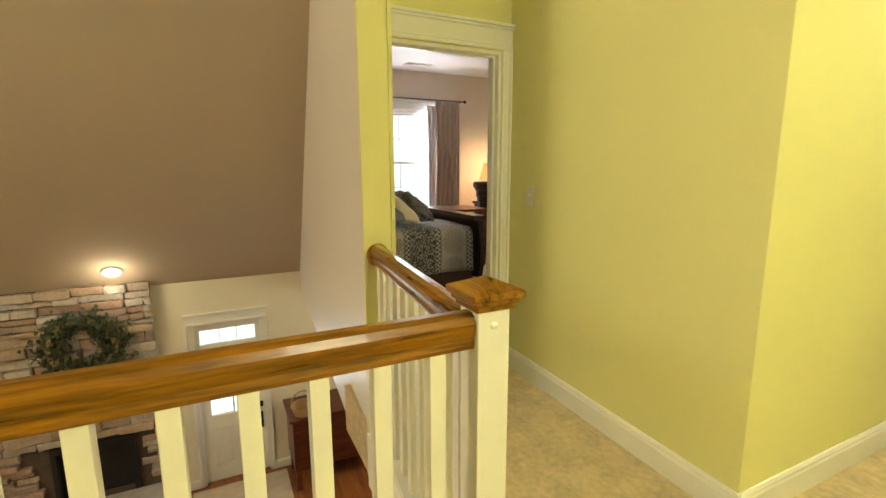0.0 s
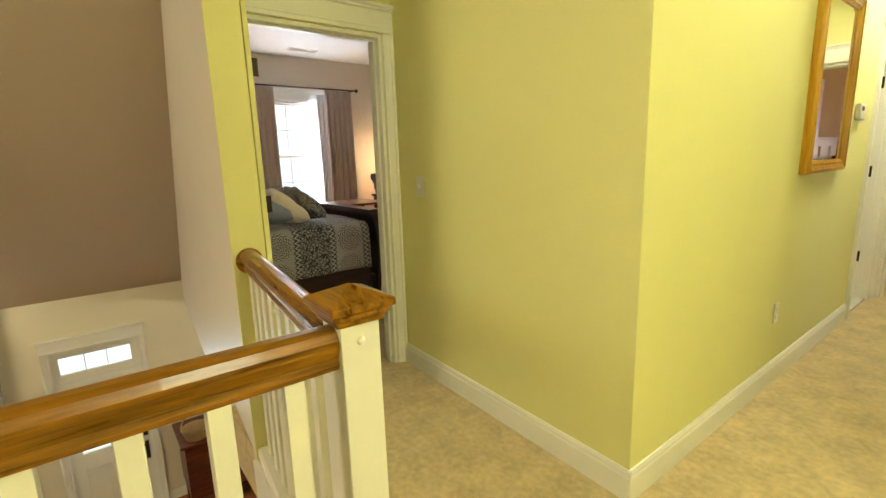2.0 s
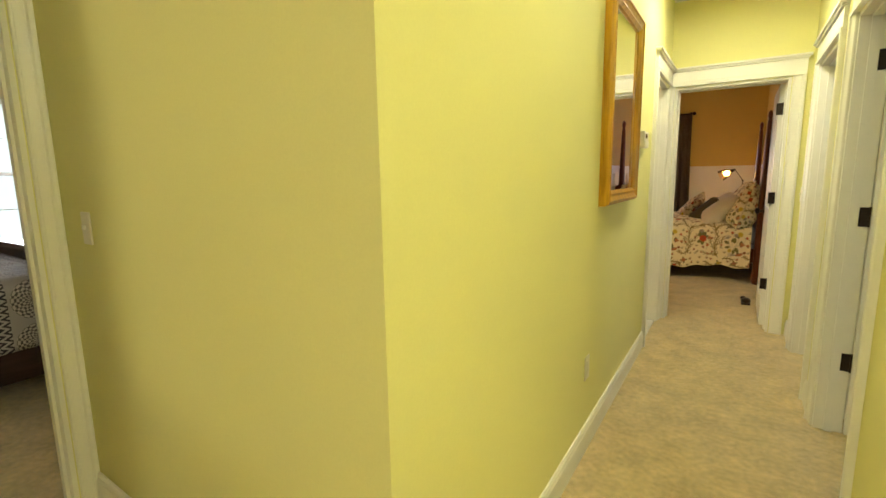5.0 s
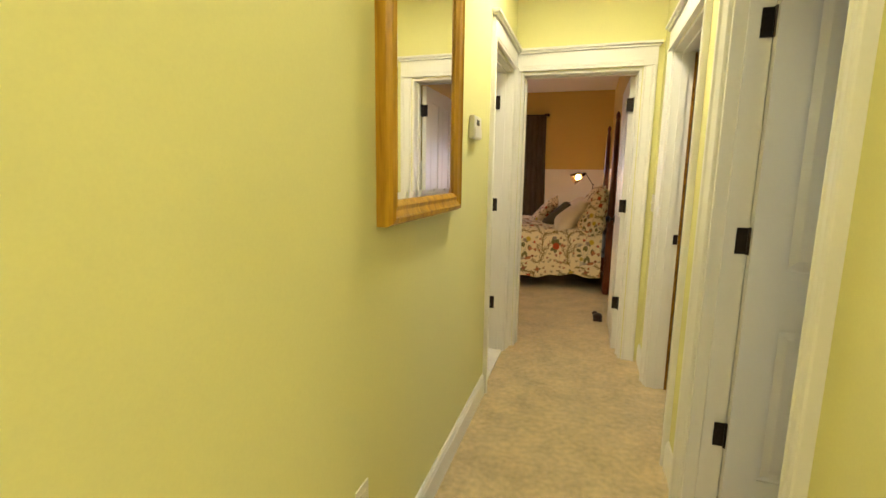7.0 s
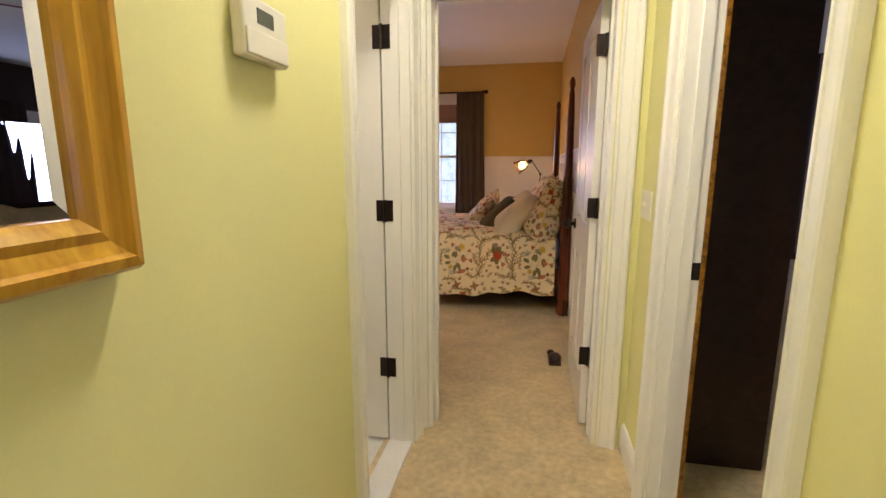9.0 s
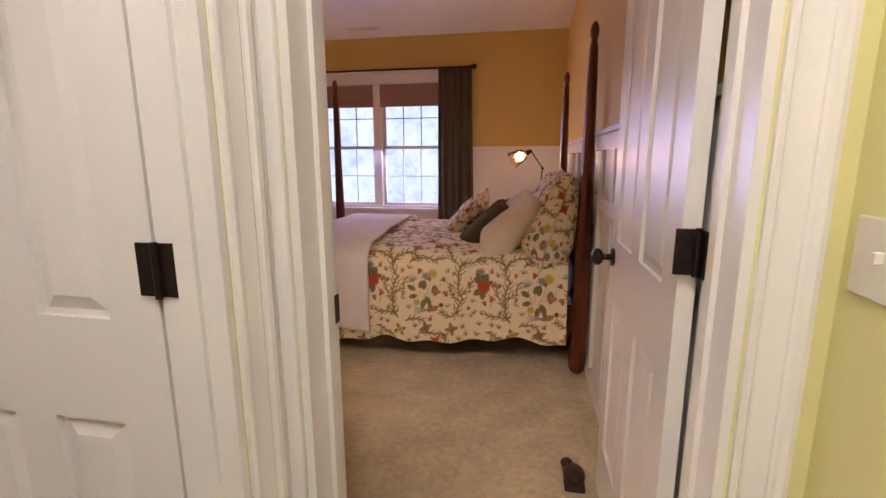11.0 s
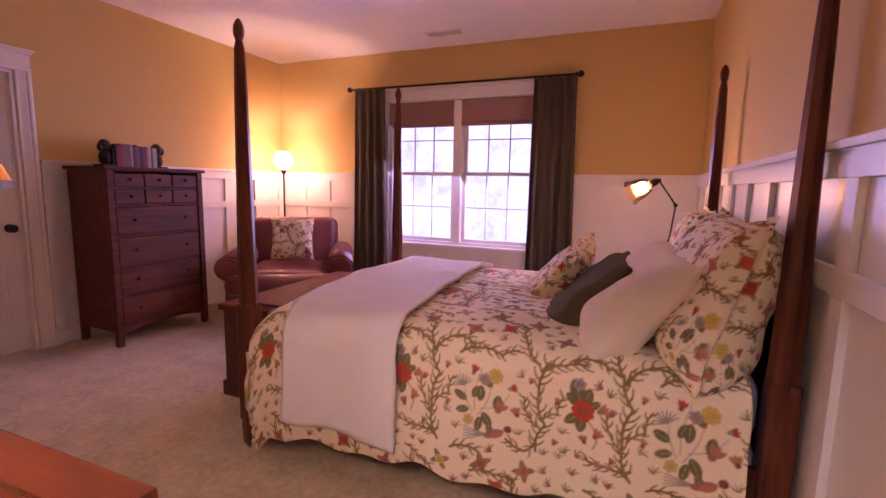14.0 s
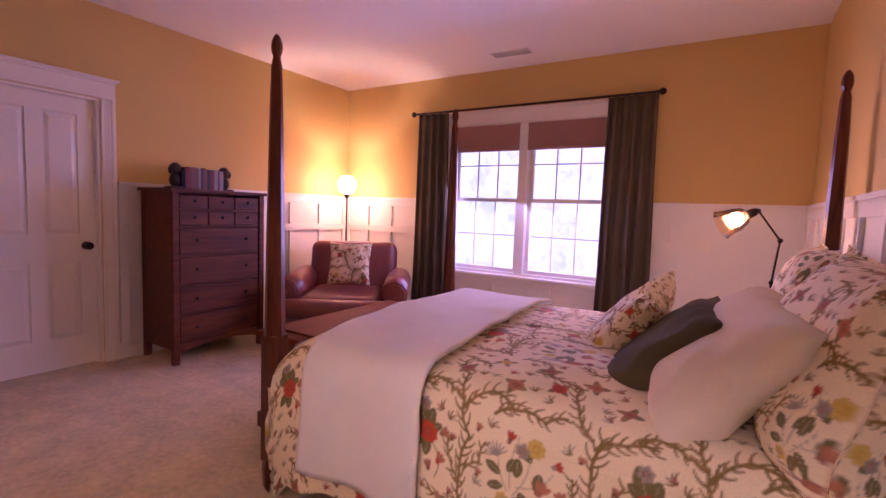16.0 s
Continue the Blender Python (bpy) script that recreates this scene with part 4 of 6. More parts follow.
def casing(at, turn, w, h=2.045, jamb=0.115, left=0.09, right=0.09, head=True, material="white"):
    """Door casing with a frieze and cap, and the jambs that line the opening. Local x runs along the opening, -y faces the room."""
    ob = thing("trim", "white painted door casing with a capped head", "door casing", at, turn, "door casings", "structure")
    g = 0.0
    for x0, s, width, nm in ((0, -1, left, "leg"), (w, 1, right, "leg")):
        if width <= 0:
            continue
        k = width / 0.09
        prof = [(0.006, 0.0), (0.006, -0.010), (0.010, -0.014), (0.016, -0.015), (0.020, -0.012), (0.024, -0.012), (0.034, -0.014), (0.046, -0.017), (0.056, -0.020), (0.060, -0.019), (0.064, -0.022), (0.068, -0.027), (0.078, -0.029), (0.087, -0.027), (0.090, -0.022), (0.090, 0.0)]
        bm = bmesh.new()
        ends = [[bm.verts.new((x0 + s * u * k, v, z)) for u, v in prof] for z in (g, h + 0.006)]
        for q in range(len(prof)):
            bm.faces.new((ends[0][q], ends[0][(q + 1) % len(prof)], ends[1][(q + 1) % len(prof)], ends[1][q]))
        for e in ends:
            bm.faces.new(e)
        part(nm, bm, material, ob)
    if head:
        a, b = -max(left, 0.0), w + max(right, 0.0)
        part("frieze", boxes(((a, -0.020, h + 0.006), (b, 0, h + 0.125)), ((a, -0.028, h + 0.006), (b, -0.020, h + 0.022)), ((0, -0.024, h + 0.03), (w, -0.020, h + 0.04)), bevel=0.002), material, ob)
        part("cap", boxes(((a - 0.010, -0.034, h + 0.125), (b + 0.010, 0, h + 0.140)), ((a - 0.022, -0.046, h + 0.140), (b + 0.022, 0, h + 0.158)), bevel=0.003), material, ob)
    t = 0.018
    part("jamb", boxes(((-0.001, -0.002, 0), (t, jamb + 0.002, h)), ((w - t, -0.002, 0), (w + 0.001, jamb + 0.002, h)), ((t, -0.002, h - t), (w - t, jamb + 0.002, h + 0.001)), bevel=0.0015), material, ob)
    if jamb:
        part("stop", boxes(((t, jamb - 0.075, 0), (t + 0.011, jamb - 0.040, h - t)), ((w - t - 0.011, jamb - 0.075, 0), (w - t, jamb - 0.040, h - t)), ((t, jamb - 0.075, h - t - 0.011), (w - t, jamb - 0.040, h - t))), material, ob)
    return ob


casing((-0.508, YM0, 0), 0, 0.80, jamb=YM1 - YM0, left=0.0445, right=0.090)
casing((XL, 5.04, 0), 90, 0.639)
casing((XR, 4.19, 0), -90, 0.82)
casing((XR, 5.390, 0), -90, 0.79)
casing((XG, 1.125, 0), 90, 0.763, left=0.085, right=0.074)
casing((XC, 7.33, 0), 90, 0.765, left=0.10, right=0.105)
casing((FRONT, -0.20, DOWN), 90, 0.86, h=2.30, left=0.06, right=0.06)
casing((0.292, YM1, 0), 180, 0.80, head=True, left=0.06, right=0.0, jamb=0.0)


def baseboard(a, b, up=0.0):
    """A stepped baseboard on the wall to the left of the line a to b."""
    prof = [(0, 0), (0.016, 0), (0.016, 0.098), (0.012, 0.108), (0.012, 0.116), (0.006, 0.128), (0.0, 0.130)]
    ob = part("baseboard", sweep(prof, (*a, up), (*b, up)), "white")
    return tagged(ob, "white painted baseboard with a moulded top", "baseboard", "baseboards", "structure")


baseboard((XL, YC - 0.012), (XL, 4.94))
baseboard((XG + 0.02, YG - 0.002), (XL + 0.016, YC))
baseboard((XR, 3.28), (XR, 2.3))
baseboard((XR, 4.51), (XR, 4.28))
baseboard((XR, YM0), (XR, 5.480))
baseboard((XC, 8.20), (XC, YW))
baseboard((XC, YW), (XH, YW))
baseboard((XH, YW), (XH, YM1 + 0.1))
baseboard((FRONT, -0.57), (FRONT, -0.262), DOWN)
baseboard((FRONT, 0.722), (FRONT, 3.0), DOWN)


def wainscot(name, length, at, turn, gap=None, top=1.43, rail=1.06, pitch=0.40):
    """White board-and-batten panelling with a square upper row and tall lower panels. Local x along the wall, -y into the room."""
    ob = thing(name, "white painted board-and-batten wainscot with square upper panels", "wainscot", at, turn, "wainscot", "structure")

    def run(a, b):
        n = max(1, round((b - a) / pitch))
        w = (b - a) / n
        part("backing", boxes(((a, -0.008, 0.13), (b, -0.001, top - 0.03))), "white", ob)
        part("rail", boxes(((a, -0.030, top - 0.10), (b, -0.008, top - 0.03)), bevel=0.002), "white", ob)
        part("rail", boxes(((a, -0.030, rail - 0.035), (b, -0.008, rail + 0.035)), bevel=0.002), "white", ob)
        part("cap", boxes(((a, -0.042, top - 0.024), (b, -0.001, top)), ((a, -0.030, top - 0.040), (b, -0.001, top - 0.024)), bevel=0.003), "white", ob)
        for k in range(n + 1):
            x = min(max(a + k * w, a + 0.035), b - 0.035)
            for z0, z1 in ((rail + 0.035, top - 0.10), (0.13, rail - 0.035)):
                part("stile", boxes(((x - 0.035, -0.030, z0), (x + 0.035, -0.008, z1)), bevel=0.002), "white", ob)

    for a, b in (gap or [(0, length)]):
        run(a, b)
    return ob


wainscot("wainscot_window", 4.65, (XC, YW, 0), 0, [(0.0, WX0 - 0.10 - XC), (WX1 + 0.10 - XC, XH - XC)])
wainscot("wainscot_headboard", 4.8, (XH, YW, 0), -90, [(0.03, YW - YM1 - 0.02)])
wainscot("wainscot_closet", 2.6, (XC, 8.205, 0), 90, [(0.0, YW - 8.205 - 0.03)])
wainscot("wainscot_under_window", 1.9, (WX0 - 0.1, YW, 0), 0, [(0.0, WX1 - WX0 + 0.2)], top=0.648, rail=0.40, pitch=0.62)


def sash_window(name, at, turn, w, z0, z1, units, depth=0.15, cols=3, rows=2, casing_w=0.09, head=0.12):
    """Double-hung sashes with grilles; local x along the wall, -y into the room."""
    ob = thing(name, "white double-hung window with grilles, bright outside", "window", at, turn, "", "structure")
    part("window_frame", boxes(((0, 0.001, z0), (0.03, depth, z1)), ((w - 0.03, 0.001, z0), (w, depth, z1)), ((0.03, 0.001, z1 - 0.03), (w - 0.03, depth, z1)), ((0.03, 0.001, z0), (w - 0.03, depth, z0 + 0.03))), "white", ob)
    part("window_casing", boxes(((-casing_w, -0.02, z0 - 0.02), (0.004, 0.0, z1)), ((w - 0.004, -0.02, z0 - 0.02), (w + casing_w, 0.0, z1)), ((-casing_w - 0.01, -0.024, z1), (w + casing_w + 0.01, 0, z1 + head)), ((-casing_w - 0.03, -0.05, z1 + head), (w + casing_w + 0.03, 0, z1 + head + 0.022)), bevel=0.002), "white", ob)
    part("window_sill", boxes(((-casing_w - 0.03, -0.055, z0 - 0.022), (w + casing_w + 0.03, 0.05, z0 + 0.004)), ((-casing_w, -0.018, z0 - 0.10), (w + casing_w, 0, z0 - 0.022)), bevel=0.003), "white", ob)
    uw = (w - 0.06 - 0.09 * (units - 1)) / units
    for k in range(units):
        x0 = 0.03 + k * (uw + 0.09)
        if k:
            part("mullion", boxes(((x0 - 0.09, -0.012, z0 + 0.03), (x0, depth - 0.02, z1 - 0.03)), bevel=0.002), "white", ob)
        zm = (z0 + z1) / 2
        for lo, hi, y in ((z0 + 0.03, zm + 0.018, 0.05), (zm - 0.018, z1 - 0.03, 0.085)):
            s = 0.038
            sash = part("sash", boxes(((x0, y, lo), (x0 + s, y + 0.032, hi)), ((x0 + uw - s, y, lo), (x0 + uw, y + 0.032, hi)), ((x0 + s, y, lo), (x0 + uw - s, y + 0.032, lo + s)), ((x0 + s, y, hi - s), (x0 + uw - s, y + 0.032, hi)), bevel=0.002), "white", ob)
            gx, gz = (uw - 2 * s) / cols, (hi - lo - 2 * s) / rows
            bars = [((x0 + s + i * gx - 0.006, y + 0.008, lo + s), (x0 + s + i * gx + 0.006, y + 0.022, hi - s)) for i in range(1, cols)]
            bars += [((x0 + s, y + 0.010, lo + s + j * gz - 0.006), (x0 + uw - s, y + 0.020, lo + s + j * gz + 0.006)) for j in range(1, rows)]
            part("grille", boxes(*bars), "white", sash)
            p = part("pane", boxes(((x0 + s - 0.004, y + 0.023, lo + s - 0.004), (x0 + uw - s + 0.004, y + 0.027, hi - s + 0.004))), "pane", sash)
            p.visible_shadow = False
    return ob


sash_window("window_1", (WX0, YW, 0), 0, WX1 - WX0, WZ0, WZ1, 2)
sash_window("window_2", (FRONT + 0.012, 2.42, 0), 90, 0.93, 0.66, 2.18, 1, depth=0.16)
sash_window("window_3", (6.4, 10.45, 0), -90, 1.10, 0.55, 1.95, 1, depth=0.1)


def panel_door(name, label, at, turn, w, h=2.02, knob=None, knob_z=0.95, thick=0.035, knobs=(1, -1)):
    """A four-panel door: two tall panels over two short ones. Local x from the hinge edge to the latch edge, y through the thickness."""
    ob = thing(name, label, "door", at, turn, "four-panel doors", "structure")
    st, mid = 0.105, 0.095
    z = [0.012, 0.235, 0.815, 1.015, h - 0.115, h]
    cw = (w - 2 * st - mid) / 2
    xs = [st, st + cw, st + cw + mid, w - st]
    items = [((0, 0, z[0]), (st, thick, h)), ((w - st, 0, z[0]), (w, thick, h)), ((xs[1], 0, z[0]), (xs[2], thick, h))]
    for a, b in ((z[0], z[1]), (z[2], z[3]), (z[4], z[5])):
        items += [((xs[0], 0, a), (xs[1], thick, b)), ((xs[2], 0, a), (xs[3], thick, b))]
    part("leaf", boxes(*items), "white", ob)
    for a, b in ((z[1], z[2]), (z[3], z[4])):
        for x0, x1 in ((xs[0], xs[1]), (xs[2], xs[3])):
            bm = bmesh.new()
            box(bm, (x0, thick / 2 - 0.006, a), (x1, thick / 2 + 0.006, b))
            i = 0.038
            for y0, y1 in ((thick / 2 + 0.006, thick - 0.003), (thick / 2 - 0.006, 0.003)):
                o = [bm.verts.new((x, y0, zz)) for x, zz in ((x0 + 0.012, a + 0.012), (x1 - 0.012, a + 0.012), (x1 - 0.012, b - 0.012), (x0 + 0.012, b - 0.012))]
                n_ = [bm.verts.new((x, y1, zz)) for x, zz in ((x0 + i, a + i), (x1 - i, a + i), (x1 - i, b - i), (x0 + i, b - i))]
                bm.faces.new(n_)
                for k in range(4):
                    bm.faces.new((o[k], o[(k + 1) % 4], n_[(k + 1) % 4], n_[k]))
            part("panel", bm, "white", ob)
    if knob:
        bm = bmesh.new()
        for s in knobs:
            y = thick if s > 0 else 0
            rod(bm, (w - 0.065, y, knob_z), (w - 0.065, y + s * 0.008, knob_z), 0.031, 18)
            rod(bm, (w - 0.065, y, knob_z), (w - 0.065, y + s * 0.05, knob_z), 0.011, 12)
            ball(bm, (w - 0.065, y + s * 0.055, knob_z), 0.030, (1, 0.72, 1), 16)
        part("door_knob", bm, "bronze", ob, "dark bronze knob", True)
    return ob


def hinge(parent, at, turn, z, folded=False):
    bm = bmesh.new()
    box(bm, (-0.040, -0.004, z - 0.046), (-0.002, 0.001, z + 0.046), 0.0018)
    if folded:
        box(bm, (0.002, -0.044, z - 0.046), (0.0065, -0.006, z + 0.046), 0.0018)
    else:
        box(bm, (0.002, -0.004, z - 0.046), (0.040, 0.001, z + 0.046), 0.0018)
    rod(bm, (0, -0.007, z - 0.048), (0, -0.007, z + 0.048), 0.0065, 10)
    bmesh.ops.transform(bm, matrix=pose(*at, 0, 0, turn), verts=bm.verts)
    ob = part("door_hinge", bm, "bronze", None, "")
    ob.parent = parent
    ob.matrix_parent_inverse = parent.matrix_basis.inverted()
    return ob


HZ = (1.825, 1.11, 0.38)
d = panel_door("door_1", "white four-panel bedroom door standing open against the wall", (0.268, YM1 + 0.012, 0), 90, 0.755, knob=True, knob_z=0.951)
for z in HZ:
    hinge(d, (0.258, YM1 + 0.001, 0), 0, z, True)
d = panel_door("door_2", "white four-panel bathroom door standing open", (XL - 0.125, 5.698, 0), 180, 0.61, knob=True)
for z in HZ:
    hinge(d, (XL - 0.114, 5.660, 0), 0, z)
d = panel_door("door_3", "white four-panel door of the side room standing open", (XR + 0.119, 4.136, 0), 0, 0.78, knob=True)
for z in HZ:
    hinge(d, (XR + 0.118, 4.168, 0), 0, z)
d = panel_door("door_4", "white four-panel closet door, closed", (XC - 0.045, 7.352, 0), 90, 0.722, knob=True, knob_z=0.93, knobs=(-1,))
d = panel_door("door_5", "white four-panel guest room door standing open", (XG - 0.124, 1.182, 0), 180, 0.72, knob=True)
for z in HZ:
    hinge(d, (XG - 0.117, 1.166, 0), 90, z)
d = panel_door("door_6", "dark-lit white four-panel door of the dark bedroom", (XR + 0.130, 4.64, 0), 0, 0.70, knob=True)

# latch plates on the jambs
for a, b in (((XR + 0.079, 5.3670, 0.925), (XR + 0.104, 5.3725, 0.985)), ((-0.4905, YM1 - 0.036, 0.922), (-0.4860, YM1 + 0.003, 0.988))):
    bm = bmesh.new()
    box(bm, a, b, 0.002)
    tagged(part("strike_plate", bm, "bronze"), "dark bronze strike plate on the door jamb", "strike plate", "", "structure")
structure("threshold", boxes(((XL - 0.118, 5.058, 0), (XL - 0.004, 5.661, 0.012)), bevel=0.003), "tile", "white marble threshold of the bathroom doorway", "threshold")
structure("door_edge_strip", boxes(((XR + 0.105, 5.365, 0), (XR + 0.119, 5.372, 2.02))), "oak", "brown wood strip on the jamb edge", "trim")

# ---------------------------------------------------------------- landing: railing
RZ0, RZ1 = 0.898, 0.985


def rail_profile():
    return [(x * 1.1, y * 1.16) for x, y in ((-0.022, 0), (0.022, 0), (0.026, 0.010), (0.022, 0.022), (0.026, 0.030), (0.032, 0.045), (0.032, 0.058), (0.024, 0.072), (0.010, 0.079), (-0.010, 0.079), (-0.024, 0.072), (-0.032, 0.058), (-0.032, 0.045), (-0.026, 0.030), (-0.022, 0.022), (-0.026, 0.010))]


NX, NY = -0.604, 0.812
balustrade = thing("balustrade", "white balustrade with square balusters and a golden oak handrail", "railing", (0, 0, 0))
part("handrail", sweep(rail_profile(), (NX, NY - 0.040, RZ0), (NX, -3.0, RZ0)), "oak", balustrade, "golden oak handrail")
R2A, R2B = Vector((NX - 0.04, NY - 0.008, 0)), Vector((-1.80, 0.920, 0))
part("handrail", sweep(rail_profile(), (R2A.x, R2A.y, RZ0 - 0.02), (R2B.x, R2B.y, RZ0 - 0.02)), "oak_x", balustrade, "golden oak handrail")
part("rosette", lathe([(0.052, 0), (0.056, 0.004), (0.056, 0.014), (0.048, 0.020), (0.0, 0.021)], 24, m=pose(-1.80, 0.920, RZ0 + 0.02, 0, 90, 0)), "oak_x", balustrade, "round oak wall rosette", True)
for k in range(31):
    y = NY - 0.140 - k * 0.139
    if y < -2.95:
        break
    part("baluster", boxes(((NX - 0.021, y - 0.021, 0.03), (NX + 0.021, y + 0.021, RZ0 + 0.002)), bevel=0.002), "white", balustrade)
for k in range(9):
    p = R2A.lerp(R2B, (k + 0.7) / 9.4)
    part("baluster", boxes(((p.x - 0.0175, p.y - 0.0175, 0.03), (p.x + 0.0175, p.y + 0.0175, RZ0 - 0.018)), bevel=0.002), "white", balustrade)
part("shoe", sweep([(-0.055, -0.02), (0.055, -0.02), (0.055, 0.022), (0.045, 0.03), (-0.045, 0.03), (-0.055, 0.022)], (NX, NY, 0), (NX, -3.0, 0)), "white", balustrade)
part("shoe", sweep([(-0.055, -0.02), (0.055, -0.02), (0.055, 0.022), (0.045, 0.03), (-0.045, 0.03), (-0.055, 0.022)], R2A, R2B), "white", balustrade)
part("skirt_board", boxes(((-0.680, -3.0, -0.32), (-0.662, NY - 0.05, -0.02)), ((-1.80, 0.838, -0.32), (-0.662, 0.858, -0.02))), "white", balustrade)
newel = thing("newel_post", "white square newel post with an oak pyramid cap", "newel post", (NX, NY, 0))
part("post", boxes(((-0.045, -0.045, 0), (0.045, 0.045, 1.0)), ((-0.052, -0.052, 0), (0.052, 0.052, 0.13)), bevel=0.003), "white", newel)
bm = bmesh.new()
box(bm, (-0.055, -0.055, 0.995), (0.055, 0.055, 1.010), 0.004)
box(bm, (-0.064, -0.064, 1.010), (0.064, 0.064, 1.024), 0.005)
box(bm, (-0.074, -0.074, 1.026), (0.074, 0.074, 1.044), 0.004)
b4 = [bm.verts.new((x, y, 1.044)) for x, y in ((-0.070, -0.070), (0.070, -0.070), (0.070, 0.070), (-0.070, 0.070))]
tip = bm.verts.new((0, 0, 1.073))
for k in range(4):
    bm.faces.new((b4[k], b4[(k + 1) % 4], tip))
part("cap", bm, "oak_x", newel, "golden oak pyramid cap")
part("bolt_cover", ball(bmesh.new(), (0.045, 0.0, 0.957), 0.010, (0.6, 1, 1)), "white", newel, "", True)

# ---------------------------------------------------------------- hall: wall things


def switch_plate(at, turn, toggles=1):
    ob = thing("light_switch", "ivory toggle switch plate on the wall", "light switch", at, turn)
    w = 0.036 + 0.046 * (toggles - 1)
    part("plate", boxes(((-w, -0.007, -0.058), (w, 0, 0.058)), bevel=0.003), "plastic", ob)
    for k in range(toggles):
        x = (k - (toggles - 1) / 2) * 0.046
        part("toggle", boxes(((x - 0.005, -0.018, -0.004), (x + 0.005, -0.006, 0.012)), bevel=0.001), "plastic", ob)
    return ob


switch_plate((-1.950, YG - 0.012, 1.170), -2.1)
switch_plate((XR, 5.705, 1.15), -90, 2)
out = thing("wall_outlet", "ivory duplex outlet plate near the floor", "outlet", (XL, 3.37, 0.42), 90)
part("plate", boxes(((-0.036, -0.006, -0.058), (0.036, 0, 0.058)), bevel=0.003), "plastic", out)
for z in (-0.022, 0.022):
    part("socket", boxes(((-0.016, -0.009, z - 0.014), (0.016, -0.005, z + 0.014)), bevel=0.003), "plastic", out)
th = thing("thermostat", "ivory thermostat with a small grey display", "thermostat", (XL, 4.545, 1.545), 90)
part("body", boxes(((-0.072, -0.030, -0.052), (0.072, -0.004, 0.052)), ((-0.060, -0.004, -0.044), (0.060, 0, 0.044)), bevel=0.005), "plastic", th)
part("display", boxes(((-0.030, -0.0315, 0.008), (0.022, -0.029, 0.034))), "lcd", th)
part("cover", boxes(((-0.068, -0.034, -0.048), (0.068, -0.029, -0.004)), bevel=0.003), "plastic", th)

mir = thing("wall_mirror", "tall mirror in a broad golden wood frame on the wall", "mirror", (XL, 3.485, 1.180), 90)
MW, MH, FW = 0.725, 1.0, 0.070
prof = [(0.0, 0.0), (0.0, -0.030), (0.008, -0.046), (0.021, -0.050), (0.026, -0.043), (0.042, -0.036), (0.054, -0.040), (0.064, -0.032), (FW, -0.028), (FW, 0.0)]


def frame_side(corners, parent, material):
    for k in range(4):
        a, b = Vector(corners[k]), Vector(corners[(k + 1) % 4])
        c, d2 = Vector(corners[k - 1]), Vector(corners[(k + 2) % 4])
        t = (b - a).normalized()
        ia, ib = (b - a).normalized() + (c - a).normalized(), (a - b).normalized() + (d2 - b).normalized()
        bm = bmesh.new()
        e = [[bm.verts.new((p.x + i.x * s, y, p.z + i.z * s)) for s, y in prof] for p, i in ((a, ia), (b, ib))]
        for q in range(len(prof)):
            bm.faces.new((e[0][q], e[0][(q + 1) % len(prof)], e[1][(q + 1) % len(prof)], e[1][q]))
        part("frame_side", bm, material, parent)


frame_side([(0, 0, 0), (MW, 0, 0), (MW, 0, MH), (0, 0, MH)], mir, "gilt")
part("backing", boxes(((0.02, -0.012, 0.02), (MW - 0.02, -0.001, MH - 0.02))), "dark", mir)
bm = bmesh.new()
o = [bm.verts.new((x, -0.022, z)) for x, z in ((FW - 0.004, FW - 0.004), (MW - FW + 0.004, FW - 0.004), (MW - FW + 0.004, MH - FW + 0.004), (FW - 0.004, MH - FW + 0.004))]
i_ = [bm.verts.new((x, -0.0245, z)) for x, z in ((FW + 0.022, FW + 0.022), (MW - FW - 0.022, FW + 0.022), (MW - FW - 0.022, MH - FW - 0.022), (FW + 0.022, MH - FW - 0.022))]
bm.faces.new(i_)
for k in range(4):
    bm.faces.new((o[k], o[(k + 1) % 4], i_[(k + 1) % 4], i_[k]))
part("mirror_glass", bm, "mirror", mir, "bevelled mirror glass")

# assumed fixtures at the three unseen hall lamps
for at in ((-0.05, 2.75), (1.55, 0.9), (-0.08, 4.75)):
    cl = thing("ceiling_light", "assumed flush ceiling light with a glowing ivory glass dome, out of view", "ceiling light", (*at, CEIL), 0, "hall ceiling lights")
    part("canopy", lathe([(0.15, -0.03), (0.155, -0.015), (0.15, 0)], 24), "bronze", cl, "", True)
    g = part("dome", lathe([(0.02, -0.115), (0.08, -0.10), (0.125, -0.065), (0.14, -0.03)], 24), "ivory_shade", cl, "", True)
    g.visible_shadow = False

# ---------------------------------------------------------------- main bedroom
bed = thing("four_poster_bed", "dark cherry pencil-post bed with low headboard", "bed", (0, 0, 0))
PX0, PX1, PY0, PY1 = -1.875, 0.256, 7.765, 9.270


def bed_post(x, y):
    bm = bmesh.new()
    box(bm, (x - 0.042, y - 0.042, 0.14), (x + 0.042, y + 0.042, 0.72), 0.006)
    rings = []
    for r, z in ((0.034, 0.0), (0.046, 0.02), (0.052, 0.10), (0.046, 0.15)):
        rings.append((r, z))
    g = lathe(rings, 8, (x, y, 0))
    me = bpy.data.meshes.new("tmp")
    g.to_mesh(me)
    bm.from_mesh(me)
    g.free()
    prof = [(0.045, 0.70), (0.043, 0.82), (0.037, 1.20), (0.028, 1.70), (0.022, 1.88), (0.017, 1.905), (0.015, 1.915), (0.022, 1.935), (0.024, 1.955), (0.021, 1.98), (0.012, 2.0), (0.004, 2.008)]
    g = lathe(prof, 8, (x, y, 0))
    g.to_mesh(me)
    bm.from_mesh(me)
    g.free()
    bpy.data.meshes.remove(me)
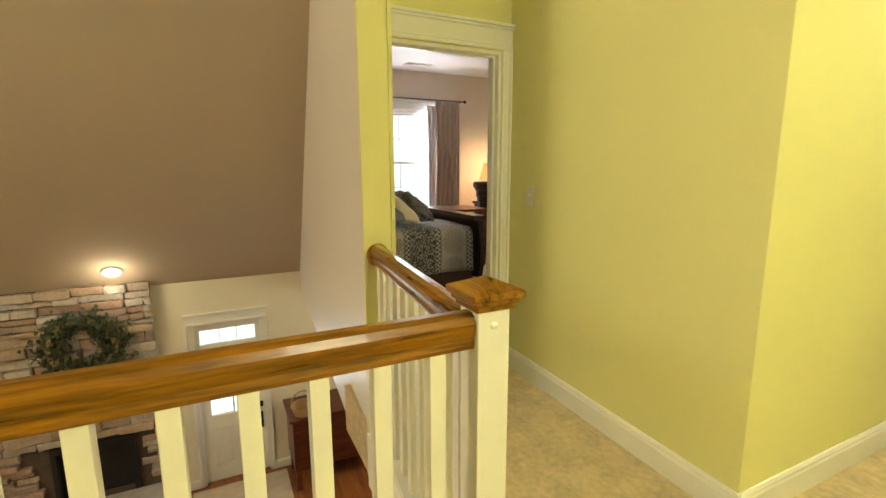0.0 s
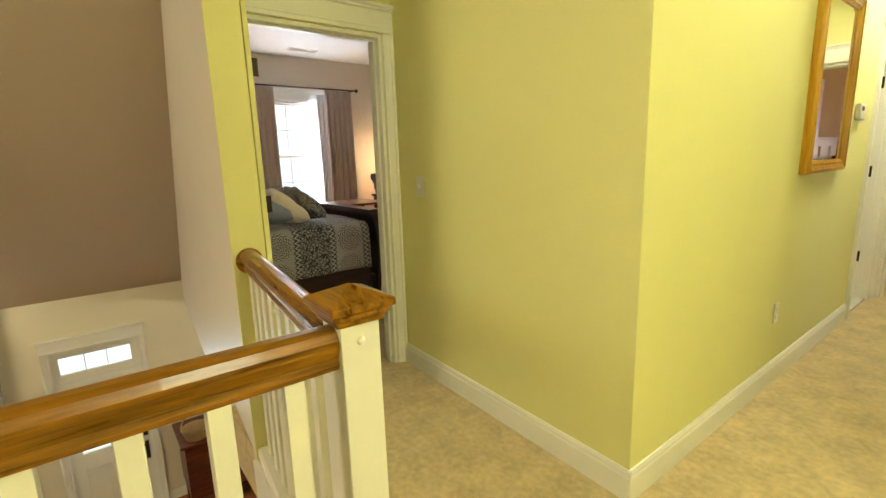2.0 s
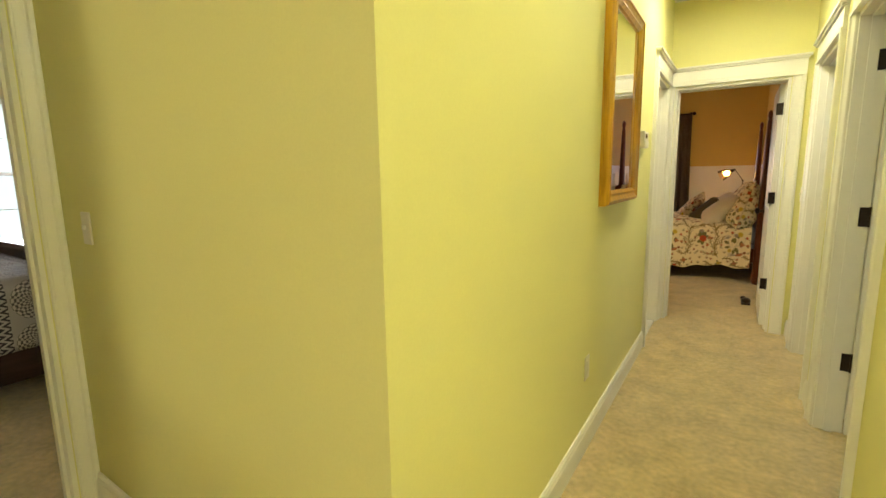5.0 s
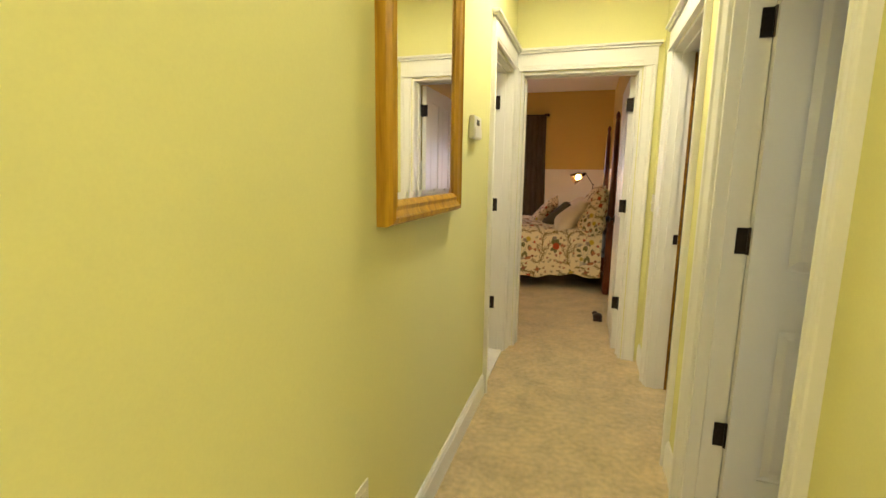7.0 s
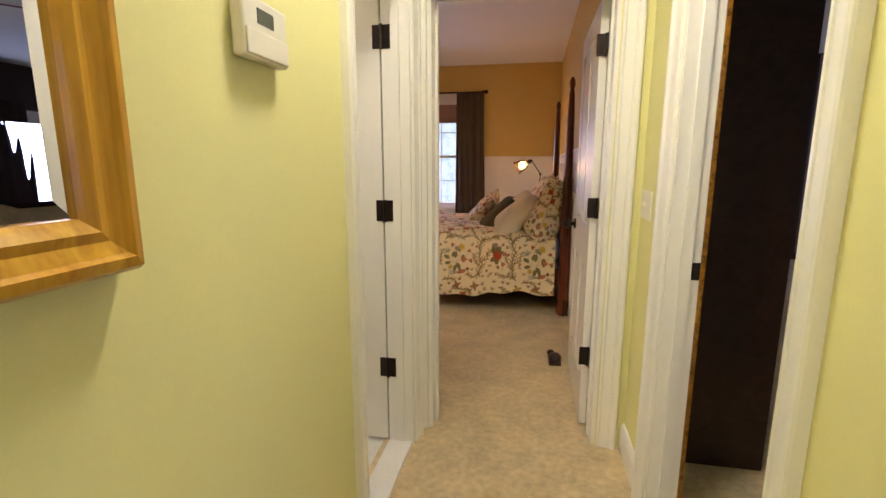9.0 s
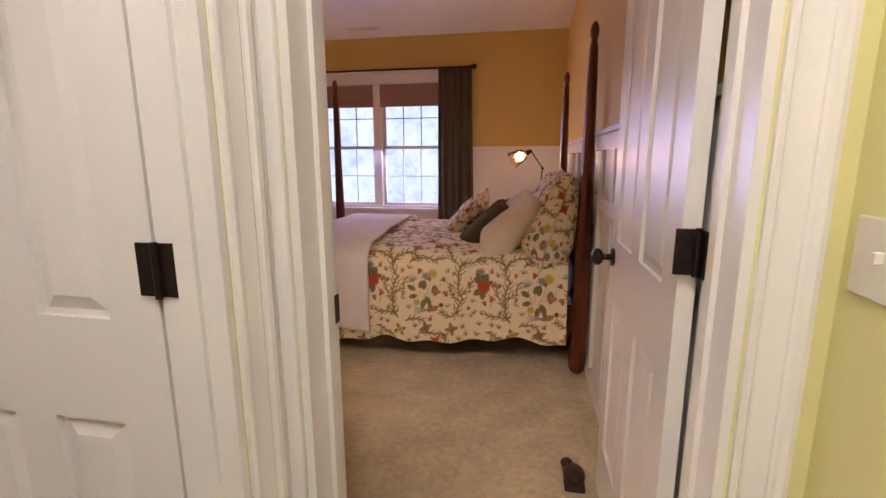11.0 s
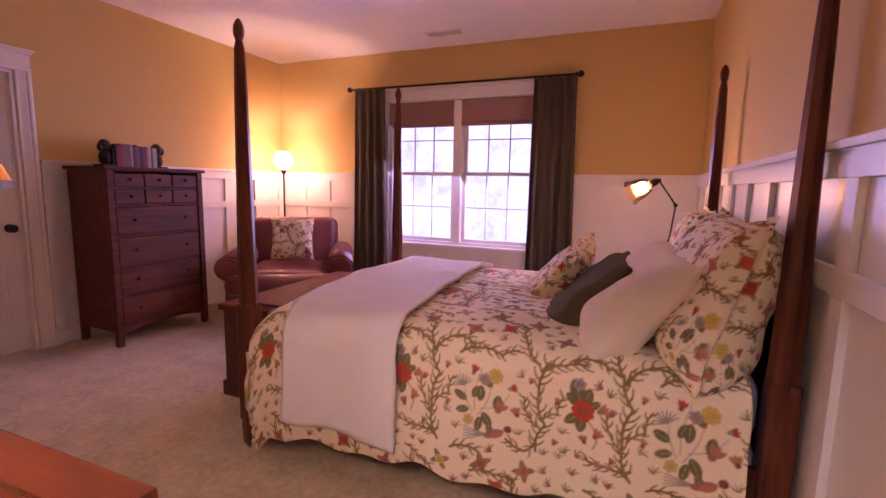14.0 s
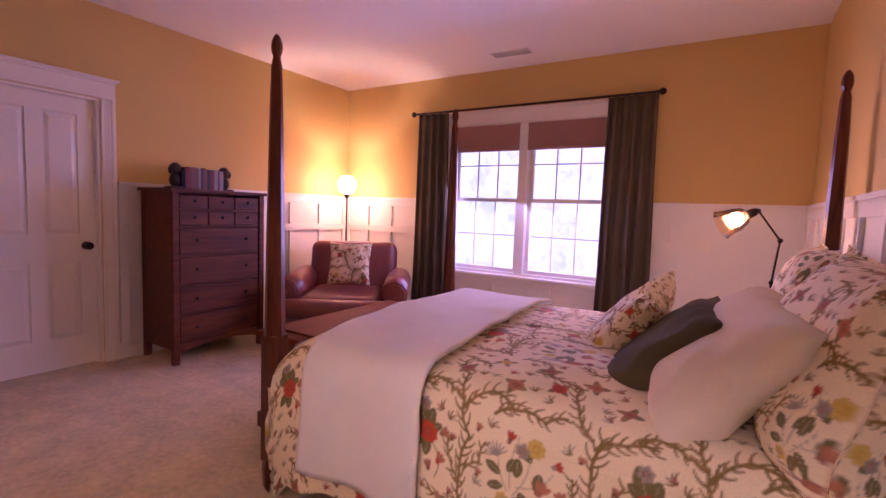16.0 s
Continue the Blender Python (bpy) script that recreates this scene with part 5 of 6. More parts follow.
    return part("post", bm, "cherry", bed)


for x, y in ((PX0, PY0), (PX0, PY1), (PX1, PY0), (PX1 - 0.03, PY1)):
    bed_post(x, y)
part("headboard", boxes(((PX1 - 0.015, PY0 + 0.04, 0.30), (PX1 + 0.015, PY1 - 0.04, 0.92)), ((PX1 - 0.022, PY0 + 0.04, 0.92), (PX1 + 0.022, PY1 - 0.04, 0.97)), bevel=0.004), "cherry_y", bed)
part("footboard", boxes(((PX0 - 0.015, PY0 + 0.04, 0.28), (PX0 + 0.015, PY1 - 0.04, 0.50)), bevel=0.004), "cherry_y", bed)
for y in (PY0, PY1):
    part("side_rail", boxes(((PX0 + 0.04, y - 0.015, 0.26), (PX1 - 0.04, y + 0.015, 0.42)), bevel=0.003), "cherry", bed)
mt = thing("mattress", "blue-grey covered mattress and box spring", "mattress")
part("box_spring", boxes(((PX0 + 0.05, PY0 + 0.03, 0.27), (PX1 - 0.04, PY1 - 0.03, 0.47)), bevel=0.03), "greyblue", mt)
part("mattress_pad", boxes(((PX0 + 0.05, PY0 + 0.03, 0.47), (PX1 - 0.04, PY1 - 0.03, 0.69)), bevel=0.05), "greyblue", mt)


def uv_grid(name, pts, uvs, material, parent, label="", thick=0.0, closed=False, offset=-1.0):
    """A smooth sheet from a grid of points with UVs in metres."""
    nu, nv = len(pts), len(pts[0])
    verts = [p for row in pts for p in row]
    faces = [(i * nv + j, (i + 1) * nv + j, (i + 1) * nv + j + 1, i * nv + j + 1) for i in range(nu - 1) for j in range(nv - 1)]
    me = bpy.data.meshes.new(name)
    me.from_pydata(verts, [], faces)
    lay = me.uv_layers.new(name="UVMap")
    flat = [w for row in uvs for w in row]
    corner = np.empty(len(me.loops), np.int32)
    me.loops.foreach_get("vertex_index", corner)
    lay.data.foreach_set("uv", np.array(flat, np.float32)[corner].ravel())
    me.polygons.foreach_set("use_smooth", [True] * len(me.polygons))
    if material == "floral":
        COTTON.dye(me, flat, -1.017, -0.94 - 0.235)
    me.materials.append(M[material])
    ob = new(name, me)
    if parent:
        ob.parent = parent
    if thick:
        s = ob.modifiers.new("thickness", "SOLIDIFY")
        s.thickness, s.offset = thick, offset
    return tagged(ob, label)


def lumps(x, y, s=3.0, seed=0.0):
    return noise.noise(Vector((x * s + seed, y * s, seed * 1.7)))


CX0, CX1 = -1.835, 0.178
CY0, CY1 = 7.715, 9.320


def cover_point(x, s, lift=0.0, puff=0.022):
    """A point of the bed's cover: x along the bed, s metres across from the middle, over the edge and down the side."""
    side = 1 if s > 0 else -1
    a = abs(s)
    half = (CY1 - CY0) / 2
    mid = (CY0 + CY1) / 2
    R = 0.13
    foot = max(0.0, (CX0 + 0.22 - x) / 0.22)
    top = 0.765 + lift - 0.02 * max(0.0, (x + 0.9) / 1.0) - 0.11 * foot ** 2.2 + puff * lumps(x, s * side, 3.2, 2.0 + side)
    flat = half - R
    if a <= flat:
        y, z = a, top - 0.03 * (a / flat) ** 3
    elif a <= flat + R * math.pi / 2:
        t = (a - flat) / R
        y, z = flat + R * math.sin(t), top - 0.03 - R * (1 - math.cos(t))
    else:
        dn = a - flat - R * math.pi / 2
        fold = 0.022 * math.sin(x * 11 + 1.3 * side + 1.5 * math.sin(x * 3.1)) * min(1, dn / 0.35) + 0.018 * lumps(x, dn, 5, 9)
        y, z = half + fold + 0.03 * dn, top - 0.03 - R - dn
    return (x, mid + side * (y + lift * 0.8), z)


def edge_drop(x):
    """How far the cover hangs past its rounded edge at x: an uneven hem."""
    f = (x - CX0) / (CX1 - CX0)
    return 0.50 - 0.115 * f + 0.022 * math.sin(x * 9.0) + 0.012 * math.sin(x * 23 + 1)


rows_p, rows_u = [], []
for i in range(421):
    x = CX0 + (CX1 - CX0) * i / 420
    half = (CY1 - CY0) / 2
    S = half - 0.13 + 0.13 * math.pi / 2 + edge_drop(x)
    rp, ru = [], []
    for j in range(541):
        s = S * (2 * j / 540 - 1)
        rp.append(cover_point(x, s))
        ru.append((x, s))
    rows_p.append(rp)
    rows_u.append(ru)
# the foot end falls straight down, tucked inside the footboard
foot_p, foot_u = [], []
for k in range(10, 0, -1):
    d = k * 0.05
    rp = [(CX0 + 0.02 - 0.03 * min(1.0, k / 2), p[1] - 0.02 * (1 if p[1] > 8.5 else -1) * 0, min(p[2], max(p[2] - d, 0.22))) for p in rows_p[0]]
    foot_p.append(rp)
    foot_u.append([(CX0 - d, w[1]) for w in rows_u[0]])
comforter = uv_grid("comforter", foot_p + rows_p, foot_u + rows_u, "floral", None, thick=0.022)
tagged(comforter, "cream comforter printed with red flowers and olive vines", "comforter")

# throw folded across the foot of the bed
rows_p, rows_u = [], []
for i in range(37):
    f = i / 36
    x = -1.60 + 0.56 * f
    half = (CY1 - CY0) / 2
    S0 = half - 0.13 + 0.13 * math.pi / 2 + 0.385 + 0.05 * f + 0.006 * math.sin(f * 12)
    S1 = half - 0.05
    rp, ru = [], []
    for j in range(81):
        s = -S0 + (S0 + S1) * j / 80
        xx = x + (-0.055 * f - 0.04 * (1 - f)) * max(0, s + 0.5)
        p = cover_point(xx, s, 0.020, 0.022)
        rp.append(p)
        ru.append((x, s))
    rows_p.append(rp)
    rows_u.append(ru)
throw = uv_grid("throw_blanket", rows_p, rows_u, "throw", None, thick=0.016, offset=1.0)
bm = bmesh.new()
hem = [Vector(r[0]) for r in rows_p]
for k, (p, q) in enumerate(zip(hem, hem[1:])):
    if k % 4 != 3:
        rod(bm, p + Vector((0, -0.004, 0.004)), q + Vector((0, -0.004, 0.004)), 0.004, 6)
part("hem_trim", bm, "cherry", throw, "dark red stitched hem")
tagged(throw, "ivory fleece throw folded across the foot of the bed", "blanket")


def pillow(name, label, material, at, rx, ry, rz, w, h, t, seed, flange=0.0, category="pillow", sag=0.25, pinch=0.10):
    """A stuffed pillow: w wide (x), h high (z), t thick (y), heavier below, with pulled corners, dents and creases."""
    N = 170 if material == "floral" else 64
    verts, faces, uv = [], [], []
    lim = 1 - flange
    for side in (1, -1):
        for i in range(N + 1):
            for j in range(N + 1):
                u, v = math.sin(math.pi / 2 * (2 * i / N - 1)), math.sin(math.pi / 2 * (2 * j / N - 1))
                ue, ve = min(1, abs(u) / lim), min(1, abs(v) / lim)
                k = ((1 - ue ** 3.2) * (1 - ve ** 3.2)) ** 0.55
                pin = 1 - pinch * (1 - abs(v) ** 2) * abs(u) ** 3
                pin2 = 1 - pinch * (1 - abs(u) ** 2) * abs(v) ** 3
                x, z = u * w / 2 * pin, v * h / 2 * pin2
                crease = 0.5 - abs(noise.noise(Vector((u * 3.1 + seed * 3, v * 1.7 + 0.6 * u, seed + side))))
                edge = 4 * k * (1 - k)
                y = side * t / 2 * k * (1 - sag * v * (1 - 0.5 * v * v) + 0.22 * noise.noise(Vector((u * 1.5 + seed, v * 1.5, seed * 2 + side))))
                y += side * 0.024 * edge * crease + 0.022 * (1 - k) * noise.noise(Vector((u * 2.6 + seed, v * 2.6, 5))) * (1 + abs(u * v))
                verts.append((x, y, z))
                over_u, over_v = t / 2 * (1 - (1 - ue ** 3.2) ** 0.55), t / 2 * (1 - (1 - ve ** 3.2) ** 0.55)
                uv.append((u * w / 2 + math.copysign(over_u, u) + seed, v * h / 2 + math.copysign(over_v, v) + seed * 0.3 + side * 0.7))
    n1 = (N + 1) ** 2
    for s in (0, 1):
        for i in range(N):
            for j in range(N):
                a = s * n1 + i * (N + 1) + j
                q = (a, a + N + 1, a + N + 2, a + 1)
                faces.append(q if s else q[::-1])
    me = bpy.data.meshes.new(name)
    me.from_pydata(verts, [], faces)
    lay = me.uv_layers.new(name="UVMap")
    corner = np.empty(len(me.loops), np.int32)
    me.loops.foreach_get("vertex_index", corner)
    lay.data.foreach_set("uv", np.array(uv, np.float32)[corner].ravel())
    me.polygons.foreach_set("use_smooth", [True] * len(me.polygons))
    if material == "floral":
        COTTON.dye(me, uv)
    me.materials.append(M[material])
    ob = new(name, me)
    ob.matrix_basis = pose(*at, rx, ry, rz)
    return tagged(ob, label, category)


# shams lean on the headboard, the others in front of them; rz=-90 turns the broad face towards the foot
pillow("pillow", "floral print pillow sham leaning on the headboard", "floral", (0.09, 8.05, 0.925), -17, 0, -90 + 1, 0.76, 0.62, 0.32, 1.3, flange=0.05, pinch=0.12)
pillow("pillow", "floral print pillow sham behind the others", "floral", (0.08, 8.86, 0.935), -16, 0, -90 - 4, 0.72, 0.58, 0.24, 2.1, flange=0.05, pinch=0.12)
pillow("pillow", "ivory linen pillow leaning on the floral shams", "linen", (-0.17, 8.17, 0.855), -42, 0, -90 + 3, 0.80, 0.50, 0.24, 3.2, pinch=0.05)
pillow("pillow", "dark olive square pillow", "olive", (-0.36, 8.28, 0.785), -42, 0, -90 + 2, 0.60, 0.52, 0.22, 4.4, pinch=0.045)
pillow("pillow", "small floral accent pillow in front", "floral", (-0.55, 8.63, 0.81), -38, 10, -90 - 4, 0.50, 0.50, 0.19, 5.7)


def knob_at(bm, at, axis, r=0.014):
    v = Vector(axis)
    rod(bm, at, Vector(at) + v * 0.016, r * 0.45, 8)
    ball(bm, Vector(at) + v * 0.022, r, (1, 1, 1), 10)
    return bm


chest = thing("chest_of_drawers", "tall red-brown wooden chest of drawers beside the closet door", "dresser", (0, 0, 0))
KX0, KX1, KY0, KY1, KH = -4.285, -3.815, 8.365, 9.175, 1.395
for y in (KY0, KY1 - 0.025):
    part("side_panel", boxes(((KX0, y, 0.12), (KX1 - 0.02, y + 0.025, KH - 0.025)), bevel=0.002), "chest", chest)
part("back_panel", boxes(((KX0, KY0 + 0.025, 0.12), (KX0 + 0.015, KY1 - 0.025, KH - 0.025))), "chest", chest)
part("bottom_panel", boxes(((KX0 + 0.015, KY0 + 0.025, 0.12), (KX1 - 0.036, KY1 - 0.025, 0.15))), "chest", chest)
part("top", boxes(((KX0 - 0.02, KY0 - 0.025, KH - 0.025), (KX1 + 0.02, KY1 + 0.025, KH)), bevel=0.006), "chest", chest)
for x in (KX0 + 0.022, KX1 - 0.022):
    for y in (KY0 + 0.020, KY1 - 0.020):
        bm = bmesh.new()
        box(bm, (x - 0.024, y - 0.024, 0.0), (x + 0.024, y + 0.024, KH - 0.026), 0.004)
        part("leg", bm, "chest", chest)
arch = [(KY0 + 0.045 + k * 0.06, 0.09 + 0.045 * math.sin(math.pi * k / 12)) for k in range(13)]
rim = arch + [(arch[-1][0], 0.16), (arch[0][0], 0.16)]
bm = bmesh.new()
ends = [[bm.verts.new((x, y, z)) for y, z in rim] for x in (KX1 - 0.030, KX1 - 0.012)]
for k in range(len(rim)):
    bm.faces.new((ends[0][k], ends[0][(k + 1) % len(rim)], ends[1][(k + 1) % len(rim)], ends[1][k]))
for e in ends:
    bm.faces.new(e)
part("apron", bm, "chest", chest)
zs = [0.165, 0.400, 0.635, 0.870, 1.105, 1.238]
hs = [0.232, 0.232, 0.232, 0.232, 0.132, 0.125]
iy0, iy1 = KY0 + 0.048, KY1 - 0.048
for z in zs[1:]:
    part("divider", boxes(((KX1 - 0.035, iy0 - 0.004, z - 0.015), (KX1 - 0.012, iy1 + 0.004, z))), "chest", chest)
part("top_rail", boxes(((KX1 - 0.035, iy0, zs[-1] + hs[-1]), (KX1 - 0.012, iy1, KH - 0.025))), "chest", chest)
for z, h in zip(zs, hs):
    three = h < 0.14
    n_ = 3 if three else 1
    w = (iy1 - iy0) / n_
    for k in range(n_):
        a, b = iy0 + k * w + 0.005, iy0 + (k + 1) * w - 0.005
        dr = part("drawer", boxes(((KX1 - 0.035, a, z + 0.004), (KX1 - 0.006, b, z + h - 0.019)), bevel=0.004), "chest", chest)
        for y in ([(a + b) / 2] if three else [a + 0.13, b - 0.13]):
            part("drawer_knob", knob_at(bmesh.new(), (KX1 - 0.011, y, z + h / 2), (1, 0, 0)), "dark", dr, "dark round knob", True)

# books between carved bookends on the chest
rnd = random.Random(4)
y = 8.56
palette = ((0.28, 0.03, 0.03), (0.50, 0.44, 0.38), (0.03, 0.04, 0.11), (0.05, 0.02, 0.018), (0.24, 0.10, 0.06), (0.42, 0.36, 0.34), (0.018, 0.018, 0.02), (0.16, 0.03, 0.08))
for k, c in enumerate(palette):
    M["book%d" % k] = mat("book_cover", c, 0.5, 0.1, 12, 0.1, 120)
M["paper"] = mat("book_pages", (0.70, 0.66, 0.56), 0.9, 0.06, 40, 0.2, 200)
while y < 8.90:
    w, h = rnd.uniform(0.010, 0.024), rnd.uniform(0.165, 0.185)
    bk = thing("book", "slim upright book with a coloured spine", "book", (-4.07, y, KH + 0.001), 0, "books between the bookends")
    part("cover", boxes(((-0.055, 0, 0), (0.070, 0.0015, h)), ((-0.055, w - 0.0015, 0), (0.070, w, h)), ((0.0685, 0, 0), (0.070, w, h))), "book%d" % rnd.randrange(8), bk)
    part("pages", boxes(((-0.052, 0.0016, 0.003), (0.068, w - 0.0016, h - 0.003))), "paper", bk)
    y += w + 0.001
BOOK_END = y
for y0, s in ((8.556, -1), (BOOK_END + 0.002, 1)):
    be = thing("bookend", "dark carved bookend figure", "bookend", (-4.06, y0, KH), 0, "bookends")
    bm = bmesh.new()
    box(bm, (-0.06, 0, 0), (0.06, s * 0.10, 0.02), 0.004)
    box(bm, (-0.05, 0, 0.02), (0.05, s * 0.014, 0.15), 0.003)
    ball(bm, (0, s * 0.045, 0.07), 0.055, (0.8, 0.75, 1.1), 12)
    ball(bm, (0, s * 0.040, 0.165), 0.045, (0.9, 1.0, 1.1), 12)
    ball(bm, (0.01, s * 0.080, 0.15), 0.024, (0.8, 0.9, 1.4), 10)
    part("figure", bm, "dark", be, "", True)

# leather armchair
chair = thing("armchair", "oxblood leather club armchair with rolled arms", "armchair", (-3.44, 9.90, 0), 34)
chair.scale = (1.10, 1.10, 1.02)
part("base", boxes(((-0.43, -0.36, 0.07), (0.43, 0.40, 0.30)), bevel=0.03), "leather", chair)
bm = bmesh.new()
box(bm, (-0.335, -0.50, 0.28), (0.335, 0.22, 0.475), 0.075, segments=4)
box(bm, (-0.47, -0.60, 0.27), (0.47, -0.43, 0.455), 0.080, segments=4)
part("seat_cushion", bm, "leather", chair, "", True)
bm = bmesh.new()
box(bm, (-0.42, 0.0, 0.0), (0.42, 0.21, 0.60), 0.09, segments=4)
bmesh.ops.transform(bm, matrix=pose(0, 0.19, 0.34, -12, 0, 0), verts=bm.verts)
part("backrest", bm, "leather", chair, "", True)
for s in (-1, 1):
    bm = bmesh.new()
    rod(bm, (s * 0.45, -0.45, 0.50), (s * 0.45, 0.34, 0.53), 0.115, 24)
    box(bm, (s * 0.36, -0.42, 0.08), (s * 0.50, 0.36, 0.50), 0.03)
    arm = part("arm", bm, "leather", chair)
    for p in arm.data.polygons:
        p.use_smooth = len(p.vertices) == 4
    bm = bmesh.new()
    for r, y in ((0.105, -0.457), (0.070, -0.462), (0.035, -0.467)):
        bmesh.ops.create_cone(bm, cap_ends=True, segments=24, radius1=r, radius2=r * 0.86, depth=0.014, matrix=pose(s * 0.45, y, 0.50, 90, 0, 0))
    part("arm_scroll", bm, "leather", arm, "rolled leather arm front")
for x in (-0.37, 0.37):
    for y in (-0.32, 0.34):
        part("foot", lathe([(0.022, 0), (0.034, 0.03), (0.034, 0.08)], 12, (x, y, 0)), "dark", chair)
pillow("pillow", "floral print square pillow on the armchair", "floral", (-3.45, 9.93, 0.725), -14, 0, 30, 0.44, 0.44, 0.15, 8.2)

# floor lamp in the corner
fl = thing("floor_lamp", "slim dark floor lamp with a glowing crackled globe", "floor lamp", (-3.99, 10.44, 0))
part("base", lathe([(0.13, 0), (0.13, 0.012), (0.10, 0.022), (0.02, 0.035)], 24), "iron", fl, "", True)
part("pole", rod(bmesh.new(), (0, 0, 0.02), (0, 0, 1.44), 0.009), "iron", fl)
part("socket", lathe([(0.012, 1.40), (0.028, 1.42), (0.030, 1.455), (0.022, 1.46)], 16), "iron", fl, "", True)
# assumed cap, added to block upward light for the glow's dark middle
part("light_block_cap", lathe([(0.001, 1.668), (0.034, 1.662), (0.036, 1.652), (0.030, 1.650)], 20), "iron", fl)
g = part("globe", lathe([(0.040, 1.455), (0.085, 1.49), (0.108, 1.545), (0.100, 1.60), (0.070, 1.645), (0.055, 1.655)], 24, caps=False), "globe", fl, "glowing crackled glass globe", True)
g.visible_shadow = False

# articulated lamp on a small table behind the bed
ns = thing("nightstand", "small dark wooden nightstand beside the bed", "nightstand", (0.06, 9.66, 0))
part("top", boxes(((-0.24, -0.20, 0.68), (0.24, 0.20, 0.71)), bevel=0.004), "cherry_y", ns)
for x in (-0.2, 0.2):
    for y in (-0.16, 0.16):
        part("leg", boxes(((x - 0.02, y - 0.02, 0), (x + 0.02, y + 0.02, 0.68))), "cherry", ns)
al = thing("desk_lamp", "articulated bronze lamp with a glowing amber glass shade", "table lamp", (0, 9.62, 0.71))
part("base", lathe([(0.085, 0), (0.085, 0.012), (0.03, 0.03), (0.012, 0.04)], 20, (0.03, 0, 0)), "bronze", al, "", True)
bm = bmesh.new()
rod(bm, (0.03, 0, 0.03), (0.035, 0, 0.245), 0.007)
rod(bm, (0.035, 0, 0.245), (0.058, 0, 0.485), 0.0055)
rod(bm, (0.058, 0, 0.485), (-0.055, 0, 0.648), 0.0055)
part("arm", bm, "bronze", al)
for p in ((0.035, 0, 0.245), (0.058, 0, 0.485), (-0.055, 0, 0.648)):
    part("joint", ball(bmesh.new(), p, 0.014), "bronze", al, "", True)
tilt = Matrix.Translation((-0.075, 0, 0.640)) @ Vector((-0.80, -0.25, -0.42)).to_track_quat("Z", "Y").to_matrix().to_4x4()
part("socket", lathe([(0.016, -0.02), (0.024, 0.0), (0.026, 0.04)], 16, m=tilt), "bronze", al, "", True)
g = part("shade", lathe([(0.028, 0.035), (0.050, 0.055), (0.066, 0.10), (0.078, 0.165), (0.086, 0.185)], 20, m=tilt, caps=False), "amber_glass", al, "amber glass shade", True)
g.visible_shadow = False
g = part("bulb", ball(bmesh.new(), tilt @ Vector((0, 0, 0.10)), 0.042), "bulb", al, "", True)
g.visible_shadow = False

# cedar chest at the foot of the bed
tr = thing("blanket_chest", "low cherry blanket chest at the foot of the bed", "chest", (0, 0, 0))
part("body", boxes(((-2.44, 8.12, 0.05), (-1.98, 9.30, 0.530)), ((-2.455, 8.105, 0.0), (-1.965, 9.315, 0.09)), bevel=0.005), "cherry_y", tr)
part("lid", boxes(((-2.465, 8.10, 0.532), (-1.955, 9.32, 0.572)), bevel=0.010), "lid", tr)
part("lid_panel", boxes(((-2.39, 8.18, 0.572), (-2.03, 9.24, 0.585)), bevel=0.006), "lid", tr)

# low dresser inside the door with the mica lamp
lowd = thing("low_dresser", "honey-topped cherry dresser inside the bedroom door", "dresser", (0, 0, 0))
LX0, LX1, LY0, LY1, LH = -1.95, -0.835, YM1 + 0.03, 6.555, 0.830
part("top", boxes(((LX0, LY0, LH - 0.028), (LX1, LY1, LH)), bevel=0.004), "honey", lowd, "glossy honey cherry top")
part("case", boxes(((LX0 + 0.02, LY0, 0.06), (LX1 - 0.02, LY1 - 0.03, LH - 0.028)), ((LX0 + 0.03, LY0 + 0.02, 0), (LX1 - 0.03, LY1 - 0.06, 0.06)), bevel=0.003), "cherry", lowd)
for z0, z1 in ((0.09, 0.31), (0.32, 0.54), (0.55, 0.76)):
    for x0, x1 in ((LX0 + 0.04, -1.40), (-1.385, LX1 - 0.04)):
        dr = part("drawer", boxes(((x0, LY1 - 0.032, z0), (x1, LY1 - 0.014, z1)), bevel=0.003), "cherry", lowd)
        part("drawer_knob", knob_at(bmesh.new(), ((x0 + x1) / 2, LY1 - 0.014, (z0 + z1) / 2), (0, 1, 0)), "bronze", dr, "", True)
tl = thing("table_lamp", "pewter table lamp with a glowing amber mica shade", "table lamp", (-1.20, 6.34, LH), 8)
part("base", boxes(((-0.105, -0.105, 0), (0.105, 0.105, 0.024)), ((-0.082, -0.082, 0.024), (0.082, 0.082, 0.044)), bevel=0.004), "steel", tl)
part("column", lathe([(0.034, 0.044), (0.034, 0.055), (0.026, 0.06), (0.030, 0.16), (0.024, 0.245), (0.034, 0.25), (0.034, 0.262), (0.012, 0.27), (0.010, 0.50)], 16), "steel", tl, "", True)
part("shade", lathe([(0.225, 0.445), (0.10, 0.765)], 40, caps=False), "mica", tl, "amber mica empire shade", True)
part("rim", lathe([(0.226, 0.443), (0.227, 0.455), (0.221, 0.455)], 40, caps=False), "bronze", tl)
part("finial", lathe([(0.004, 0.755), (0.012, 0.77), (0.014, 0.785), (0.004, 0.80)], 12), "bronze", tl, "", True)
bm = bmesh.new()
rod(bm, (0.07, 0.02, 0.36), (0.07, 0.02, 0.52), 0.0015, 6)
ball(bm, (0.07, 0.02, 0.352), 0.010)
part("pull_chain", bm, "steel", tl)

# curtains, rod and shades


